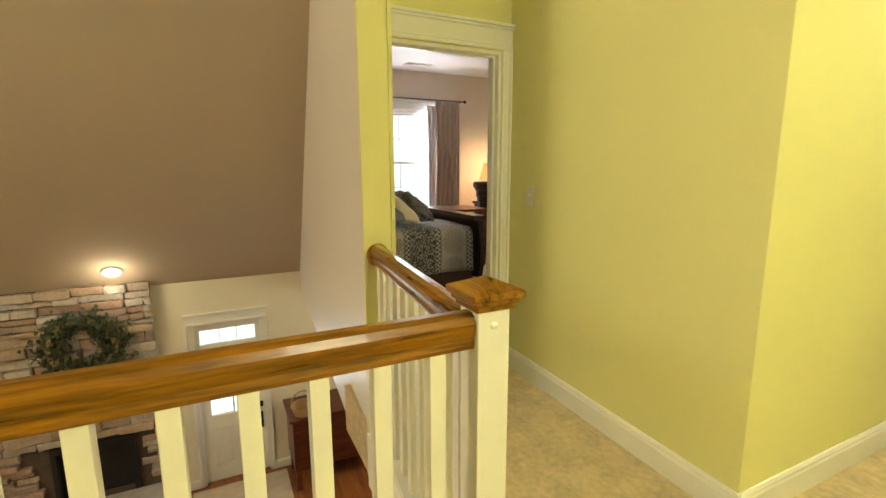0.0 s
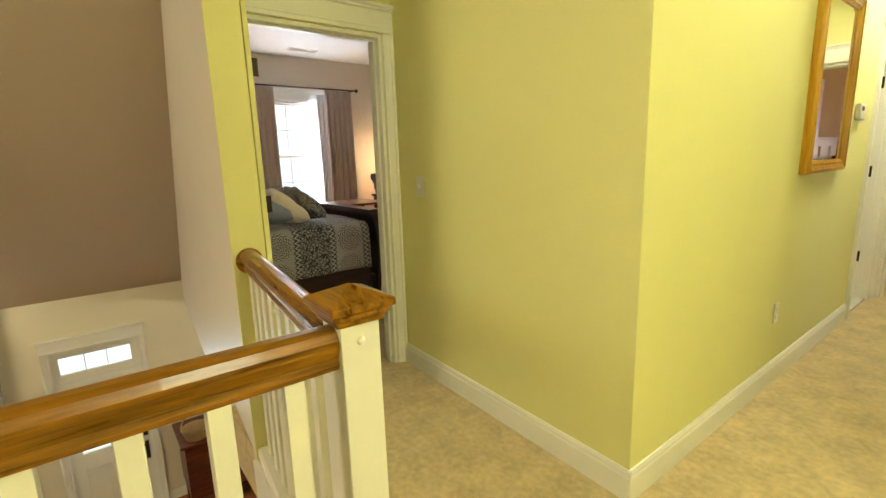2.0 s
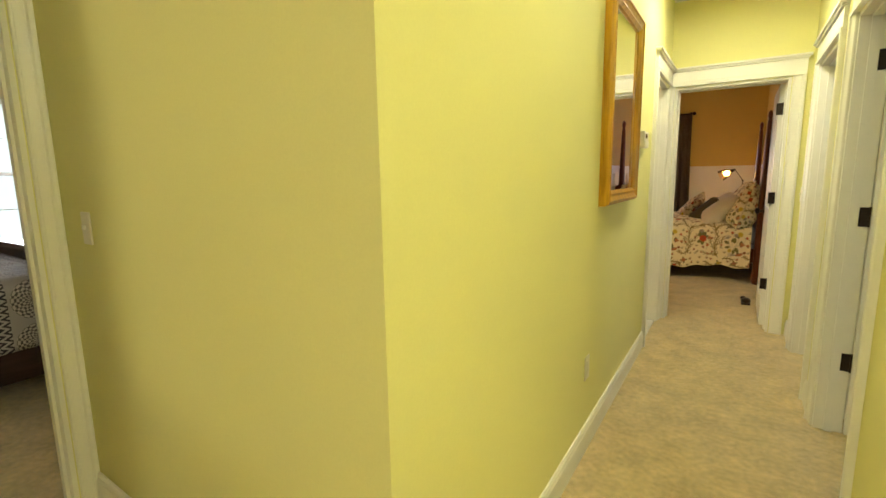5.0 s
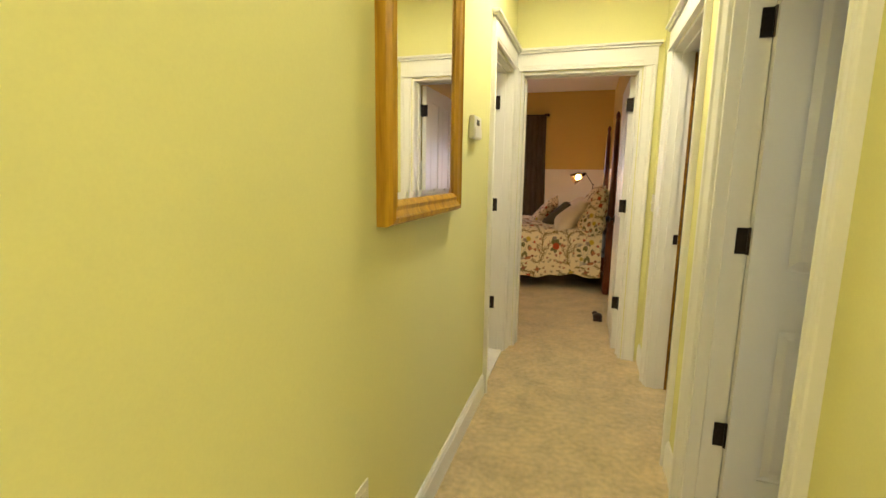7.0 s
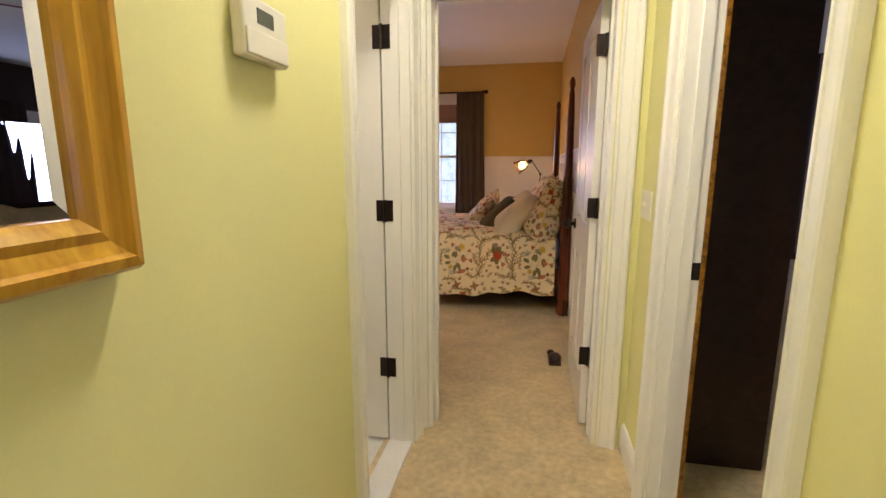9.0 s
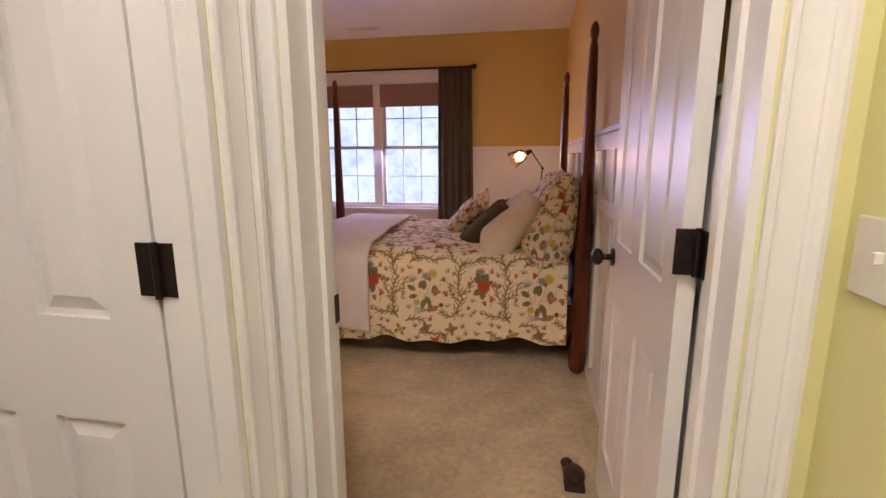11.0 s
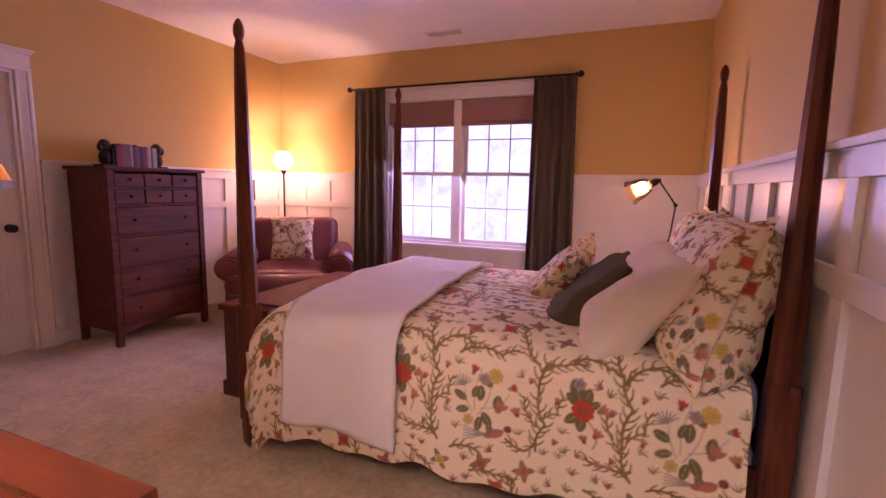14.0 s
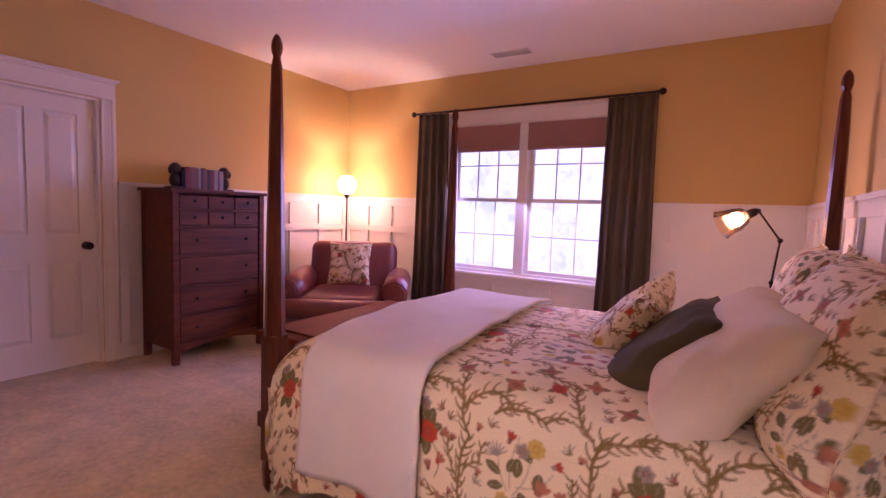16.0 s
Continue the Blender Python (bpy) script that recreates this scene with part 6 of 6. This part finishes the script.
def curtain(name, label, material, x0, x1, y, z0, z1, folds, depth, seed, taper=0.0, gather=1.0, parent=None, axis=0):
    """A hanging curtain in rounded folds; taper widens the foot."""
    P, U = [], []
    rr = random.Random(seed)
    ph = [rr.uniform(-0.5, 0.5) for _ in range(64)]
    for j in range(25):
        v = j / 24
        rp, ru = [], []
        for i in range(folds * 10 + 1):
            u = i / (folds * 10)
            k = u * folds
            amp = depth * (0.55 + 0.45 * v) * (0.8 + 0.3 * math.sin(k * 1.7 + seed))
            x = x0 + (x1 - x0) * u + taper * v * (u - 0.5) + 0.010 * math.sin(v * 5 + ph[int(k) % 64] * 6) * v
            off = amp * math.sin(2 * math.pi * k + ph[int(k) % 64] * 0.6) + 0.01 * math.sin(v * 3 + k)
            z = z1 + (z0 - z1) * v
            rp.append((x, y + off, z) if axis == 0 else (y + off, x, z))
            ru.append((u * (x1 - x0) * 2, z))
        P.append(rp)
        U.append(ru)
    ob = uv_grid(name, P, U, material, parent, "", 0.004)
    if not parent:
        tagged(ob, label, "curtain")
    return ob


curtain("curtain", "olive-brown curtain panel hanging in soft folds", "curtain", -3.17, -2.79, 10.69, 0.02, 2.335, 4, 0.045, 3, 0.10)
curtain("curtain", "olive-brown curtain panel beside the window", "curtain", -1.16, -0.76, 10.69, 0.02, 2.335, 5, 0.045, 8, 0.06)
curtain("curtain", "white sheer curtain between the window and the curtain panel", "sheer", -2.82, -2.73, 10.745, 0.45, 1.95, 2, 0.014, 13, 0.08)
crod = thing("curtain_rod", "dark bronze curtain rod with ball finials", "curtain rod", (0, 10.69, 2.345))
part("rod", rod(bmesh.new(), (-3.22, 0, 0), (-0.76, 0, 0), 0.011), "bronze", crod)
for x in (-3.245, -0.735):
    part("finial", ball(bmesh.new(), (x, 0, 0), 0.030), "bronze", crod, "", True)
for x in (-3.19, -0.79):
    part("bracket", boxes(((x - 0.008, 0, -0.01), (x + 0.008, YW - 10.69, 0.01)), ((x - 0.015, YW - 10.69 - 0.006, -0.04), (x + 0.015, YW - 10.69, 0.04))), "bronze", crod)
for x0, x1 in ((WX0 + 0.035, -2.02), (-1.935, WX1 - 0.035)):
    rs = thing("roman_shade", "mauve fabric roman shade, drawn up", "window shade", (0, 0, 0), 0, "window shades")
    part("fabric", boxes(((x0, YW - 0.012, 1.96), (x1, YW + 0.02, WZ1 - 0.01)), bevel=0.004), "shade", rs)
    part("fold", boxes(((x0 + 0.003, YW - 0.022, 1.925), (x1 - 0.003, YW + 0.018, 1.965)), bevel=0.008), "shade", rs)
vent = thing("ceiling_vent", "white louvred ceiling vent", "vent", (-1.98, 10.40, CEIL))
part("frame", boxes(((-0.19, -0.07, -0.006), (0.19, -0.055, 0)), ((-0.19, 0.055, -0.006), (0.19, 0.07, 0)), ((-0.19, -0.055, -0.006), (-0.175, 0.055, 0)), ((0.175, -0.055, -0.006), (0.19, 0.055, 0))), "white", vent)
# dark sheet stands in for the shaded duct behind the slats
part("backing", boxes(((-0.18, -0.06, -0.002), (0.18, 0.06, -0.0005))), "iron", vent)
for k in range(8):
    y = -0.049 + k * 0.014
    part("slat", boxes(((-0.176, y, -0.006), (0.176, y + 0.004, -0.003))), "white", vent)
dstop = thing("door_stop", "dark carved doorstop on the carpet by the open door", "doorstop", (0.15, 6.74, 0))
bm = bmesh.new()
ball(bm, (0, 0, 0.032), 0.05, (0.9, 1.3, 0.6), 14)
ball(bm, (-0.025, 0.05, 0.045), 0.026, (1, 1, 0.8), 10)
box(bm, (-0.04, -0.07, 0), (0.04, 0.07, 0.02), 0.005)
part("figure", bm, "dark", dstop, "", True)

# ---------------------------------------------------------------- guest bedroom
gb = thing("guest_bed", "dark wooden guest bed with a carved footboard", "bed", (0, 0, 0))
GX0, GX1, GY0, GY1 = -4.95, -3.42, 1.24, 2.38
for x in (GX1 - 0.03, GX0):
    part("side_rail", boxes(((x, GY0, 0.20), (x + 0.03, GY1, 0.42)), bevel=0.004), "dark", gb)
side = [(GY1 + 0.02 + 0.05 * math.sin(k / 7 * 3.0), 0.0 if k == 0 else 0.18 + k * 0.096) for k in range(8)]
rim = side + [(GY1 - 0.01, 0.86), (GY1 - 0.01, 0.90), (GY1 + 0.12, 0.90), (GY1 + 0.12, 0.86)] + [(y + 0.04, z) for y, z in side[::-1]]
bm = bmesh.new()
ends = [[bm.verts.new((x, y, z)) for y, z in rim] for x in (GX0 - 0.02, GX1 + 0.05)]
for k in range(len(rim)):
    bm.faces.new((ends[0][k], ends[0][(k + 1) % len(rim)], ends[1][(k + 1) % len(rim)], ends[1][k]))
for e in ends:
    bm.faces.new(e)
part("footboard", bm, "dark", gb)
for x in (GX0 + 0.03, GX1 - 0.02):
    for y in (GY0 + 0.05, GY1 + 0.05):
        part("leg", boxes(((x - 0.035, y - 0.035, 0), (x + 0.035, y + 0.035, 0.3)), bevel=0.01), "dark", gb)
part("mattress_pad", boxes(((GX0 + 0.03, GY0, 0.40), (GX1 - 0.03, GY1, 0.72)), bevel=0.04), "greyblue", gb)
rows_p, rows_u = [], []
for i in range(50):
    y = GY0 - 0.02 + (GY1 - GY0 + 0.01) * i / 49
    rp, ru = [], []
    for j in range(60):
        s = 1.16 * (2 * j / 59 - 1)
        a, side = abs(s), (1 if s > 0 else -1)
        half, R = 0.79, 0.08
        z = 0.79 + 0.012 * lumps(y, s, 4, 3)
        if a <= half - R:
            x = a
        elif a <= half - R + R * 1.5708:
            t = (a - half + R) / R
            x, z = half - R + R * math.sin(t), z - R * (1 - math.cos(t))
        else:
            dn = a - half + R - R * 1.5708
            x, z = half + 0.012 * math.sin(y * 14) * dn * 3, z - R - dn
        rp.append(((GX0 + GX1) / 2 + side * x, y, z))
        ru.append((y, s))
    rows_p.append(rp)
    rows_u.append(ru)
tagged(uv_grid("bedspread", rows_p, rows_u, "medallion", None, thick=0.012), "grey and ivory bedspread printed with medallions", "bedspread")
pillow("pillow", "grey-blue bed pillow on the guest bed", "greyblue", (-3.75, 1.50, 0.98), -60, 0, 186, 0.66, 0.42, 0.18, 1.9)
pillow("pillow", "pale grey pillow leaning on the guest bed", "linen", (-3.72, 1.68, 0.98), -50, 0, 196, 0.46, 0.42, 0.16, 2.9)
pillow("pillow", "dark patterned cushion on the guest bed", "medallion", (-3.85, 1.90, 0.98), -50, 0, 192, 0.46, 0.42, 0.16, 3.9)
curtain("curtain", "taupe curtain panel at the guest window", "taupe", 2.08, 2.52, -6.02, 0.02, 2.31, 5, 0.03, 5, 0.0, axis=1)
curtain("curtain", "taupe curtain panel at the guest window", "taupe", 3.23, 3.63, -6.02, 0.02, 2.31, 5, 0.03, 6, 0.0, axis=1)
curtain("curtain", "white sheer curtain at the guest window", "sheer", 3.12, 3.30, -6.08, 0.02, 2.25, 3, 0.02, 7, 0.0, axis=1)
crod = thing("curtain_rod", "dark curtain rod with ball finials", "curtain rod", (-6.02, 0, 2.325))
part("rod", rod(bmesh.new(), (0, 2.03, 0), (0, 3.70, 0), 0.010), "iron", crod)
for y in (2.01, 3.72):
    part("finial", ball(bmesh.new(), (0, y, 0), 0.026), "iron", crod, "", True)
for y in (2.05, 3.67):
    part("bracket", boxes(((FRONT + 0.012 + 6.02, y - 0.008, -0.01), (0, y + 0.008, 0.01))), "iron", crod)
vent = copy_thing(vent, pose(-5.75, 2.85, CEIL, 0, 0, 90))
tagged(vent, "white louvred ceiling vent")
gt = thing("side_table", "light wooden table beyond the guest bed", "table", (-5.45, 3.22, 0))
part("tabletop", boxes(((-0.35, -0.35, 0.76), (0.35, 0.40, 0.79)), bevel=0.005), "honey", gt)
for x in (-0.3, 0.3):
    for y in (-0.3, 0.34):
        part("leg", boxes(((x - 0.02, y - 0.02, 0), (x + 0.02, y + 0.02, 0.76))), "honey", gt)
sl = thing("sleigh_headboard", "dark curved sleigh headboard by the far wall", "headboard", (-5.42, 3.98, 0))
bm = bmesh.new()
for k in range(10):
    z0 = 0.25 + k * 0.085
    off = -0.14 * (k / 9) ** 2.5
    box(bm, (off - 0.025, -0.32, z0), (off + 0.025, 0.5, z0 + 0.09))
rod(bm, (-0.17, -0.32, 1.10), (-0.17, 0.5, 1.10), 0.05, 14)
box(bm, (-0.05, -0.34, 0), (0.05, -0.28, 0.4))
box(bm, (-0.05, 0.46, 0), (0.05, 0.52, 0.4))
part("panel", bm, "dark", sl)
gl = thing("table_lamp", "small lamp with a glowing amber shade in the guest room", "table lamp", (-5.90, 4.10, 0.82))
part("base", lathe([(0.06, 0), (0.07, 0.02), (0.03, 0.06), (0.05, 0.16), (0.015, 0.30), (0.012, 0.42)], 16), "bronze", gl, "", True)
g = part("shade", lathe([(0.16, 0.36), (0.09, 0.60)], 24, caps=False), "amber_shade", gl, "", True)
g.visible_shadow = False
nt = thing("nightstand", "dark nightstand beside the guest bed", "nightstand", (-5.90, 4.10, 0))
part("body", boxes(((-0.22, -0.14, 0), (0.22, 0.2, 0.79)), bevel=0.004), "dark", nt)
part("top", boxes(((-0.25, -0.16, 0.79), (0.25, 0.22, 0.82)), bevel=0.004), "dark", nt)

copy_thing(nt, pose(-5.6, 1.62, 0))
copy_thing(gl, pose(-5.6, 1.62, 0.82))

# ---------------------------------------------------------------- dark bedroom seen in the mirror and through its doorway
bc = thing("bookcase", "tall black-brown bookcase side just inside the doorway", "bookcase", (0, 0, 0))
part("side", boxes(((0.62, 5.75, 0.0), (0.98, 5.78, 2.35))), "dark", bc)
part("body", boxes(((0.62, 5.785, 0.0), (0.98, 6.5, 2.35)), bevel=0.004), "dark", bc)
fan = thing("ceiling_fan", "bronze ceiling fan with lit frosted glass shades", "ceiling fan", (2.5, 7.05, CEIL))
part("downrod", rod(bmesh.new(), (0, 0, -0.22), (0, 0, 0), 0.012), "bronze", fan)
part("canopy", lathe([(0.02, -0.07), (0.06, -0.04), (0.07, 0)], 16), "bronze", fan, "", True)
part("motor", lathe([(0.06, -0.36), (0.13, -0.33), (0.14, -0.26), (0.10, -0.22), (0.02, -0.21)], 20), "bronze", fan, "", True)
for k in range(5):
    bm = bmesh.new()
    box(bm, (0.12, -0.06, -0.005), (0.66, 0.06, 0.003), 0.003)
    bmesh.ops.transform(bm, matrix=pose(0, 0, -0.29, 0, 0, 72 * k + 20) @ pose(0, 0, 0, 12, 0, 0), verts=bm.verts)
    part("blade", bm, "chest", fan)
    a = radians(72 * k + 50)
    bm = bmesh.new()
    ca, sa = math.cos(a), math.sin(a)
    way = [(0.03, -0.44), (0.08, -0.53), (0.15, -0.57), (0.21, -0.56), (0.24, -0.52)]
    for (r0, z0), (r1, z1) in zip(way, way[1:]):
        rod(bm, (r0 * ca, r0 * sa, z0), (r1 * ca, r1 * sa, z1), 0.009, 8)
    rod(bm, (0.24 * ca, 0.24 * sa, -0.53), (0.24 * ca, 0.24 * sa, -0.50), 0.026, 12)
    arm = part("lamp_arm", bm, "bronze", fan)
    g = part("lamp_shade", lathe([(0.082, -0.50), (0.070, -0.46), (0.050, -0.38)], 16, (0.24 * ca, 0.24 * sa, 0.0), caps=False), "fan_shade", arm, "lit ivory shade", True)
    g.visible_shadow = False
part("light_hub", lathe([(0.012, -0.56), (0.03, -0.52), (0.022, -0.47), (0.055, -0.42), (0.06, -0.36)], 14), "bronze", fan, "", True)
curtain("curtain", "dark brown curtain panel in the dark bedroom", "purple", 8.75, 9.45, 6.28, 0.02, 2.2, 5, 0.04, 11, 0.0, axis=1)
curtain("curtain", "dark brown curtain panel in the dark bedroom", "purple", 10.33, 10.84, 6.28, 0.02, 2.2, 5, 0.04, 12, 0.0, axis=1)
pf = thing("framed_picture", "dark framed picture on the striped wall", "picture", (5.80, 10.89, 1.75), 0)
pf2 = thing("framed_picture", "dark framed picture on the far wall", "picture", (4.85, 10.89, 1.75), 0)
for p in (pf, pf2):
    part("frame", boxes(((-0.30, -0.025, -0.38), (0.30, 0, 0.38)), bevel=0.006), "dark", p)
    part("print", boxes(((-0.22, -0.028, -0.30), (0.22, -0.024, 0.30))), "lcd", p)
stripe = M["plum_light"] = mat("grey_plum_stripe", (0.16, 0.12, 0.12), 0.6, 0.08, 2, 0.05, 160, spec=0.2)
for k in range(9):
    y = 6.2 + k * 0.52
    if 9.0 < y < 10.5:
        continue
    structure("wall_stripe", boxes(((6.394, y, 0.1), (6.399, y + 0.26, CEIL))), "plum_light", "lighter painted stripe on the dark wall", "wall")
for k in range(8):
    x = 0.8 + k * 0.70
    structure("wall_stripe", boxes(((x, 10.894, 0.1), (x + 0.35, 10.899, CEIL))), "plum_light", "lighter painted stripe on the dark wall", "wall")
db = thing("guest_bed", "low bed with a blue-grey cover in the dark bedroom", "bed", (4.9, 8.2, 0))
part("mattress_pad", boxes(((-1.0, -0.7, 0.25), (1.0, 0.7, 0.66)), bevel=0.06), "greyblue", db)
part("base", boxes(((-1.0, -0.7, 0.0), (1.0, 0.7, 0.25)), bevel=0.01), "dark", db)

# ---------------------------------------------------------------- great room below
fd = thing("door_7", "white front door with a glazed upper half", "door", (FRONT - 0.06, -0.180, DOWN), 90, "", "structure")
W_, H_ = 0.82, 1.90
part("leaf", boxes(((0, 0, 0.01), (0.13, 0.045, H_)), ((W_ - 0.13, 0, 0.01), (W_, 0.045, H_)), ((0.13, 0, 0.01), (W_ - 0.13, 0.045, 0.22)), ((0.13, 0, 0.80), (W_ - 0.13, 0.045, 0.98)), ((0.13, 0, H_ - 0.13), (W_ - 0.13, 0.045, H_))), "white", fd)
for a, b in ((0.13, W_ / 2 - 0.04), (W_ / 2 + 0.04, W_ - 0.13)):
    part("panel", boxes(((a, 0.014, 0.22), (b, 0.032, 0.80)), ((a + 0.03, 0.006, 0.25), (b - 0.03, 0.014, 0.77)), bevel=0.004), "white", fd)
part("stile", boxes(((W_ / 2 - 0.04, 0.002, 0.22), (W_ / 2 + 0.04, 0.043, 0.80))), "white", fd)
g = part("pane", boxes(((0.13, 0.02, 0.98), (W_ - 0.13, 0.026, H_ - 0.13))), "pane", fd)
g.visible_shadow = False
part("grille", boxes(((W_ / 2 - 0.01, 0.012, 0.98), (W_ / 2 + 0.01, 0.034, H_ - 0.13)), ((0.13, 0.012, 1.36), (W_ - 0.13, 0.034, 1.38))), "white", fd)
bm = bmesh.new()
box(bm, (W_ - 0.085, -0.018, 0.98), (W_ - 0.035, -0.001, 1.06), 0.003)
box(bm, (W_ - 0.085, -0.014, 0.66), (W_ - 0.045, -0.001, 0.90), 0.003)
rod(bm, (W_ - 0.06, -0.05, 0.87), (W_ - 0.17, -0.05, 0.87), 0.010)
rod(bm, (W_ - 0.06, 0, 0.87), (W_ - 0.06, -0.05, 0.87), 0.010)
part("door_handle", bm, "iron", fd, "black lever handle and deadbolt")
tw = thing("window_4", "white transom window above the front door", "window", (FRONT - 0.06, -0.180, DOWN), 90, "", "structure")
part("window_frame", boxes(((0, 0, 1.905), (W_, 0.05, 2.00)), ((0, 0, 2.20), (W_, 0.05, 2.28)), ((0, 0, 2.00), (0.07, 0.05, 2.20)), ((W_ - 0.07, 0, 2.00), (W_, 0.05, 2.20)), ((0.30, 0.01, 2.00), (0.31, 0.03, 2.20)), ((0.51, 0.01, 2.00), (0.52, 0.03, 2.20))), "white", tw)
g = part("pane", boxes(((0.07, 0.032, 2.00), (W_ - 0.07, 0.036, 2.20))), "pane", tw)
g.visible_shadow = False
rg = thing("door_mat", "beige woven rug inside the front door", "rug", (-5.5, 0.25, DOWN))
part("mat_body", boxes(((-0.6, -0.6, 0.002), (0.6, 0.6, 0.016)), bevel=0.005), "rug", rg)
ct = thing("console_table", "dark cherry console chest against the front wall", "console table", (-5.82, 1.42, DOWN))
part("body", boxes(((-0.33, -0.52, 0.30), (0.30, 0.52, 1.02)), bevel=0.006), "cherry_y", ct)
part("top", boxes(((-0.34, -0.56, 1.02), (0.34, 0.56, 1.06)), bevel=0.008), "cherry_y", ct)
for x in (-0.28, 0.25):
    for y in (-0.47, 0.47):
        part("leg", boxes(((x - 0.035, y - 0.035, 0), (x + 0.035, y + 0.035, 0.30)), bevel=0.005), "cherry", ct)
bk = thing("basket", "wicker basket with a hooped handle on the console", "basket", (-5.62, 1.06, DOWN + 1.061))
part("bowl", lathe([(0.10, 0), (0.12, 0.01), (0.16, 0.13), (0.165, 0.14), (0.15, 0.135), (0.11, 0.02)], 20, caps=False), "wicker", bk)
bm = bmesh.new()
for k in range(12):
    a, b = math.pi * k / 12, math.pi * (k + 1) / 12
    rod(bm, (0, 0.16 * math.cos(a), 0.13 + 0.20 * math.sin(a)), (0, 0.16 * math.cos(b), 0.13 + 0.20 * math.sin(b)), 0.009, 6)
part("handle", bm, "wicker", bk)
pc = thing("framed_picture", "small wooden framed picture above the console", "picture", (FRONT, 1.22, DOWN + 1.50), 90)
part("frame", boxes(((-0.28, -0.02, -0.16), (0.28, 0, 0.16)), bevel=0.005), "chest", pc)
part("print", boxes(((-0.24, -0.023, -0.12), (0.24, -0.019, 0.12))), "paper", pc)
rl = thing("recessed_light", "lit recessed ceiling light in the sloped ceiling", "ceiling light", (-5.92, -0.90, 0.190), 0)
part("trim_ring", lathe([(0.10, -0.012), (0.105, 0.0), (0.07, 0.002), (0.07, -0.004)], 24, m=pose(0, 0, 0, 0, -44, 0), caps=False), "white", rl, "", True)
part("lens", lathe([(0.001, -0.004), (0.072, -0.002)], 24, m=pose(0, 0, 0, 0, -44, 0), caps=False), "lens", rl)
wr = thing("wreath", "dried green leaf wreath hung on the stone chimney", "wreath", (-5.96, -1.27, -0.66), 0)
rnd = random.Random(9)
bm = bmesh.new()
for k in range(1300):
    a = rnd.uniform(0, 2 * math.pi)
    r = rnd.gauss(0.31, 0.075)
    c = Vector((rnd.uniform(-0.04, 0.07), r * math.cos(a), r * math.sin(a)))
    q = Euler((rnd.uniform(0, 6.3), rnd.uniform(0, 6.3), rnd.uniform(0, 6.3))).to_matrix()
    L, w = rnd.uniform(0.05, 0.10), rnd.uniform(0.014, 0.028)
    v = [bm.verts.new(c + q @ Vector(p)) for p in ((-L / 2, 0, 0), (0, -w, 0.006), (L / 2, 0, 0), (0, w, 0.006))]
    bm.faces.new(v)
part("foliage", bm, "leaves", wr)
bm = bmesh.new()
for k in range(28):
    a, b = 2 * math.pi * k / 28, 2 * math.pi * (k + 1) / 28
    rod(bm, (0, 0.31 * math.cos(a), 0.31 * math.sin(a)), (0, 0.31 * math.cos(b), 0.31 * math.sin(b)), 0.04, 6)
part("ring", bm, "wicker", wr)

# chimney breast of stacked ledge stone with a firebox
chim = thing("chimney", "stacked tan ledge-stone chimney breast with a black firebox", "fireplace", (0, 0, 0), 0, "", "structure")
SX, SY0, SY1 = -6.10, -2.75, -0.575
FY0, FY1, FZ0, FZ1 = -1.72, -0.93, -2.62, -1.91
part("core", boxes(((FRONT, SY0, DOWN), (SX, FY0, 0.0)), ((FRONT, FY1, DOWN), (SX, SY1 - 0.02, 0.0)), ((FRONT, FY0, FZ1), (SX, FY1, 0.0)), ((FRONT, FY0, DOWN), (SX, FY1, FZ0))), "mortar", chim)
part("firebox", boxes(((FRONT + 0.01, FY0, FZ0), (FRONT + 0.03, FY1, FZ1))), "soot", chim)
part("fire_frame", boxes(((SX - 0.02, FY0 - 0.02, FZ0), (SX + 0.07, FY0 + 0.03, FZ1 + 0.02)), ((SX - 0.02, FY1 - 0.03, FZ0), (SX + 0.07, FY1 + 0.02, FZ1 + 0.02)), ((SX - 0.02, FY0 + 0.03, FZ1 - 0.04), (SX + 0.07, FY1 - 0.03, FZ1 + 0.02))), "soot", chim)
part("hearth", boxes(((SX - 0.05, -2.5, DOWN), (-5.55, -0.65, -2.66)), bevel=0.01), "stone", chim)
rnd = random.Random(2)
z = -2.66
while z < -0.02:
    h = rnd.choice((0.05, 0.065, 0.08, 0.10, 0.13))
    y = SY0
    while y < SY1 - 0.01:
        w = min(rnd.uniform(0.14, 0.46), SY1 - y)
        if SY1 - y - w < 0.08:
            w = SY1 - y
        if not (z + h > FZ0 and z < FZ1 + 0.02 and y + w > FY0 - 0.02 and y < FY1 + 0.02):
            bm = bmesh.new()
            hh = h - 0.006 - rnd.uniform(0, 0.008)
            box(bm, (SX - 0.02, y + 0.005, z), (SX + rnd.uniform(0.02, 0.095), y + w - 0.005, z + hh))
            bmesh.ops.subdivide_edges(bm, edges=[e for e in bm.edges if abs(e.verts[0].co.y - e.verts[1].co.y) > 0.05], cuts=2)
            for v in bm.verts:
                v.co += Vector((rnd.uniform(-0.018, 0.018), rnd.uniform(-0.012, 0.012), rnd.uniform(-0.009, 0.009)))
            bmesh.ops.bevel(bm, geom=bm.edges[:], offset=0.008, segments=1, affect="EDGES")
            part("stone", bm, "stone", chim)
        y += w
    z += h
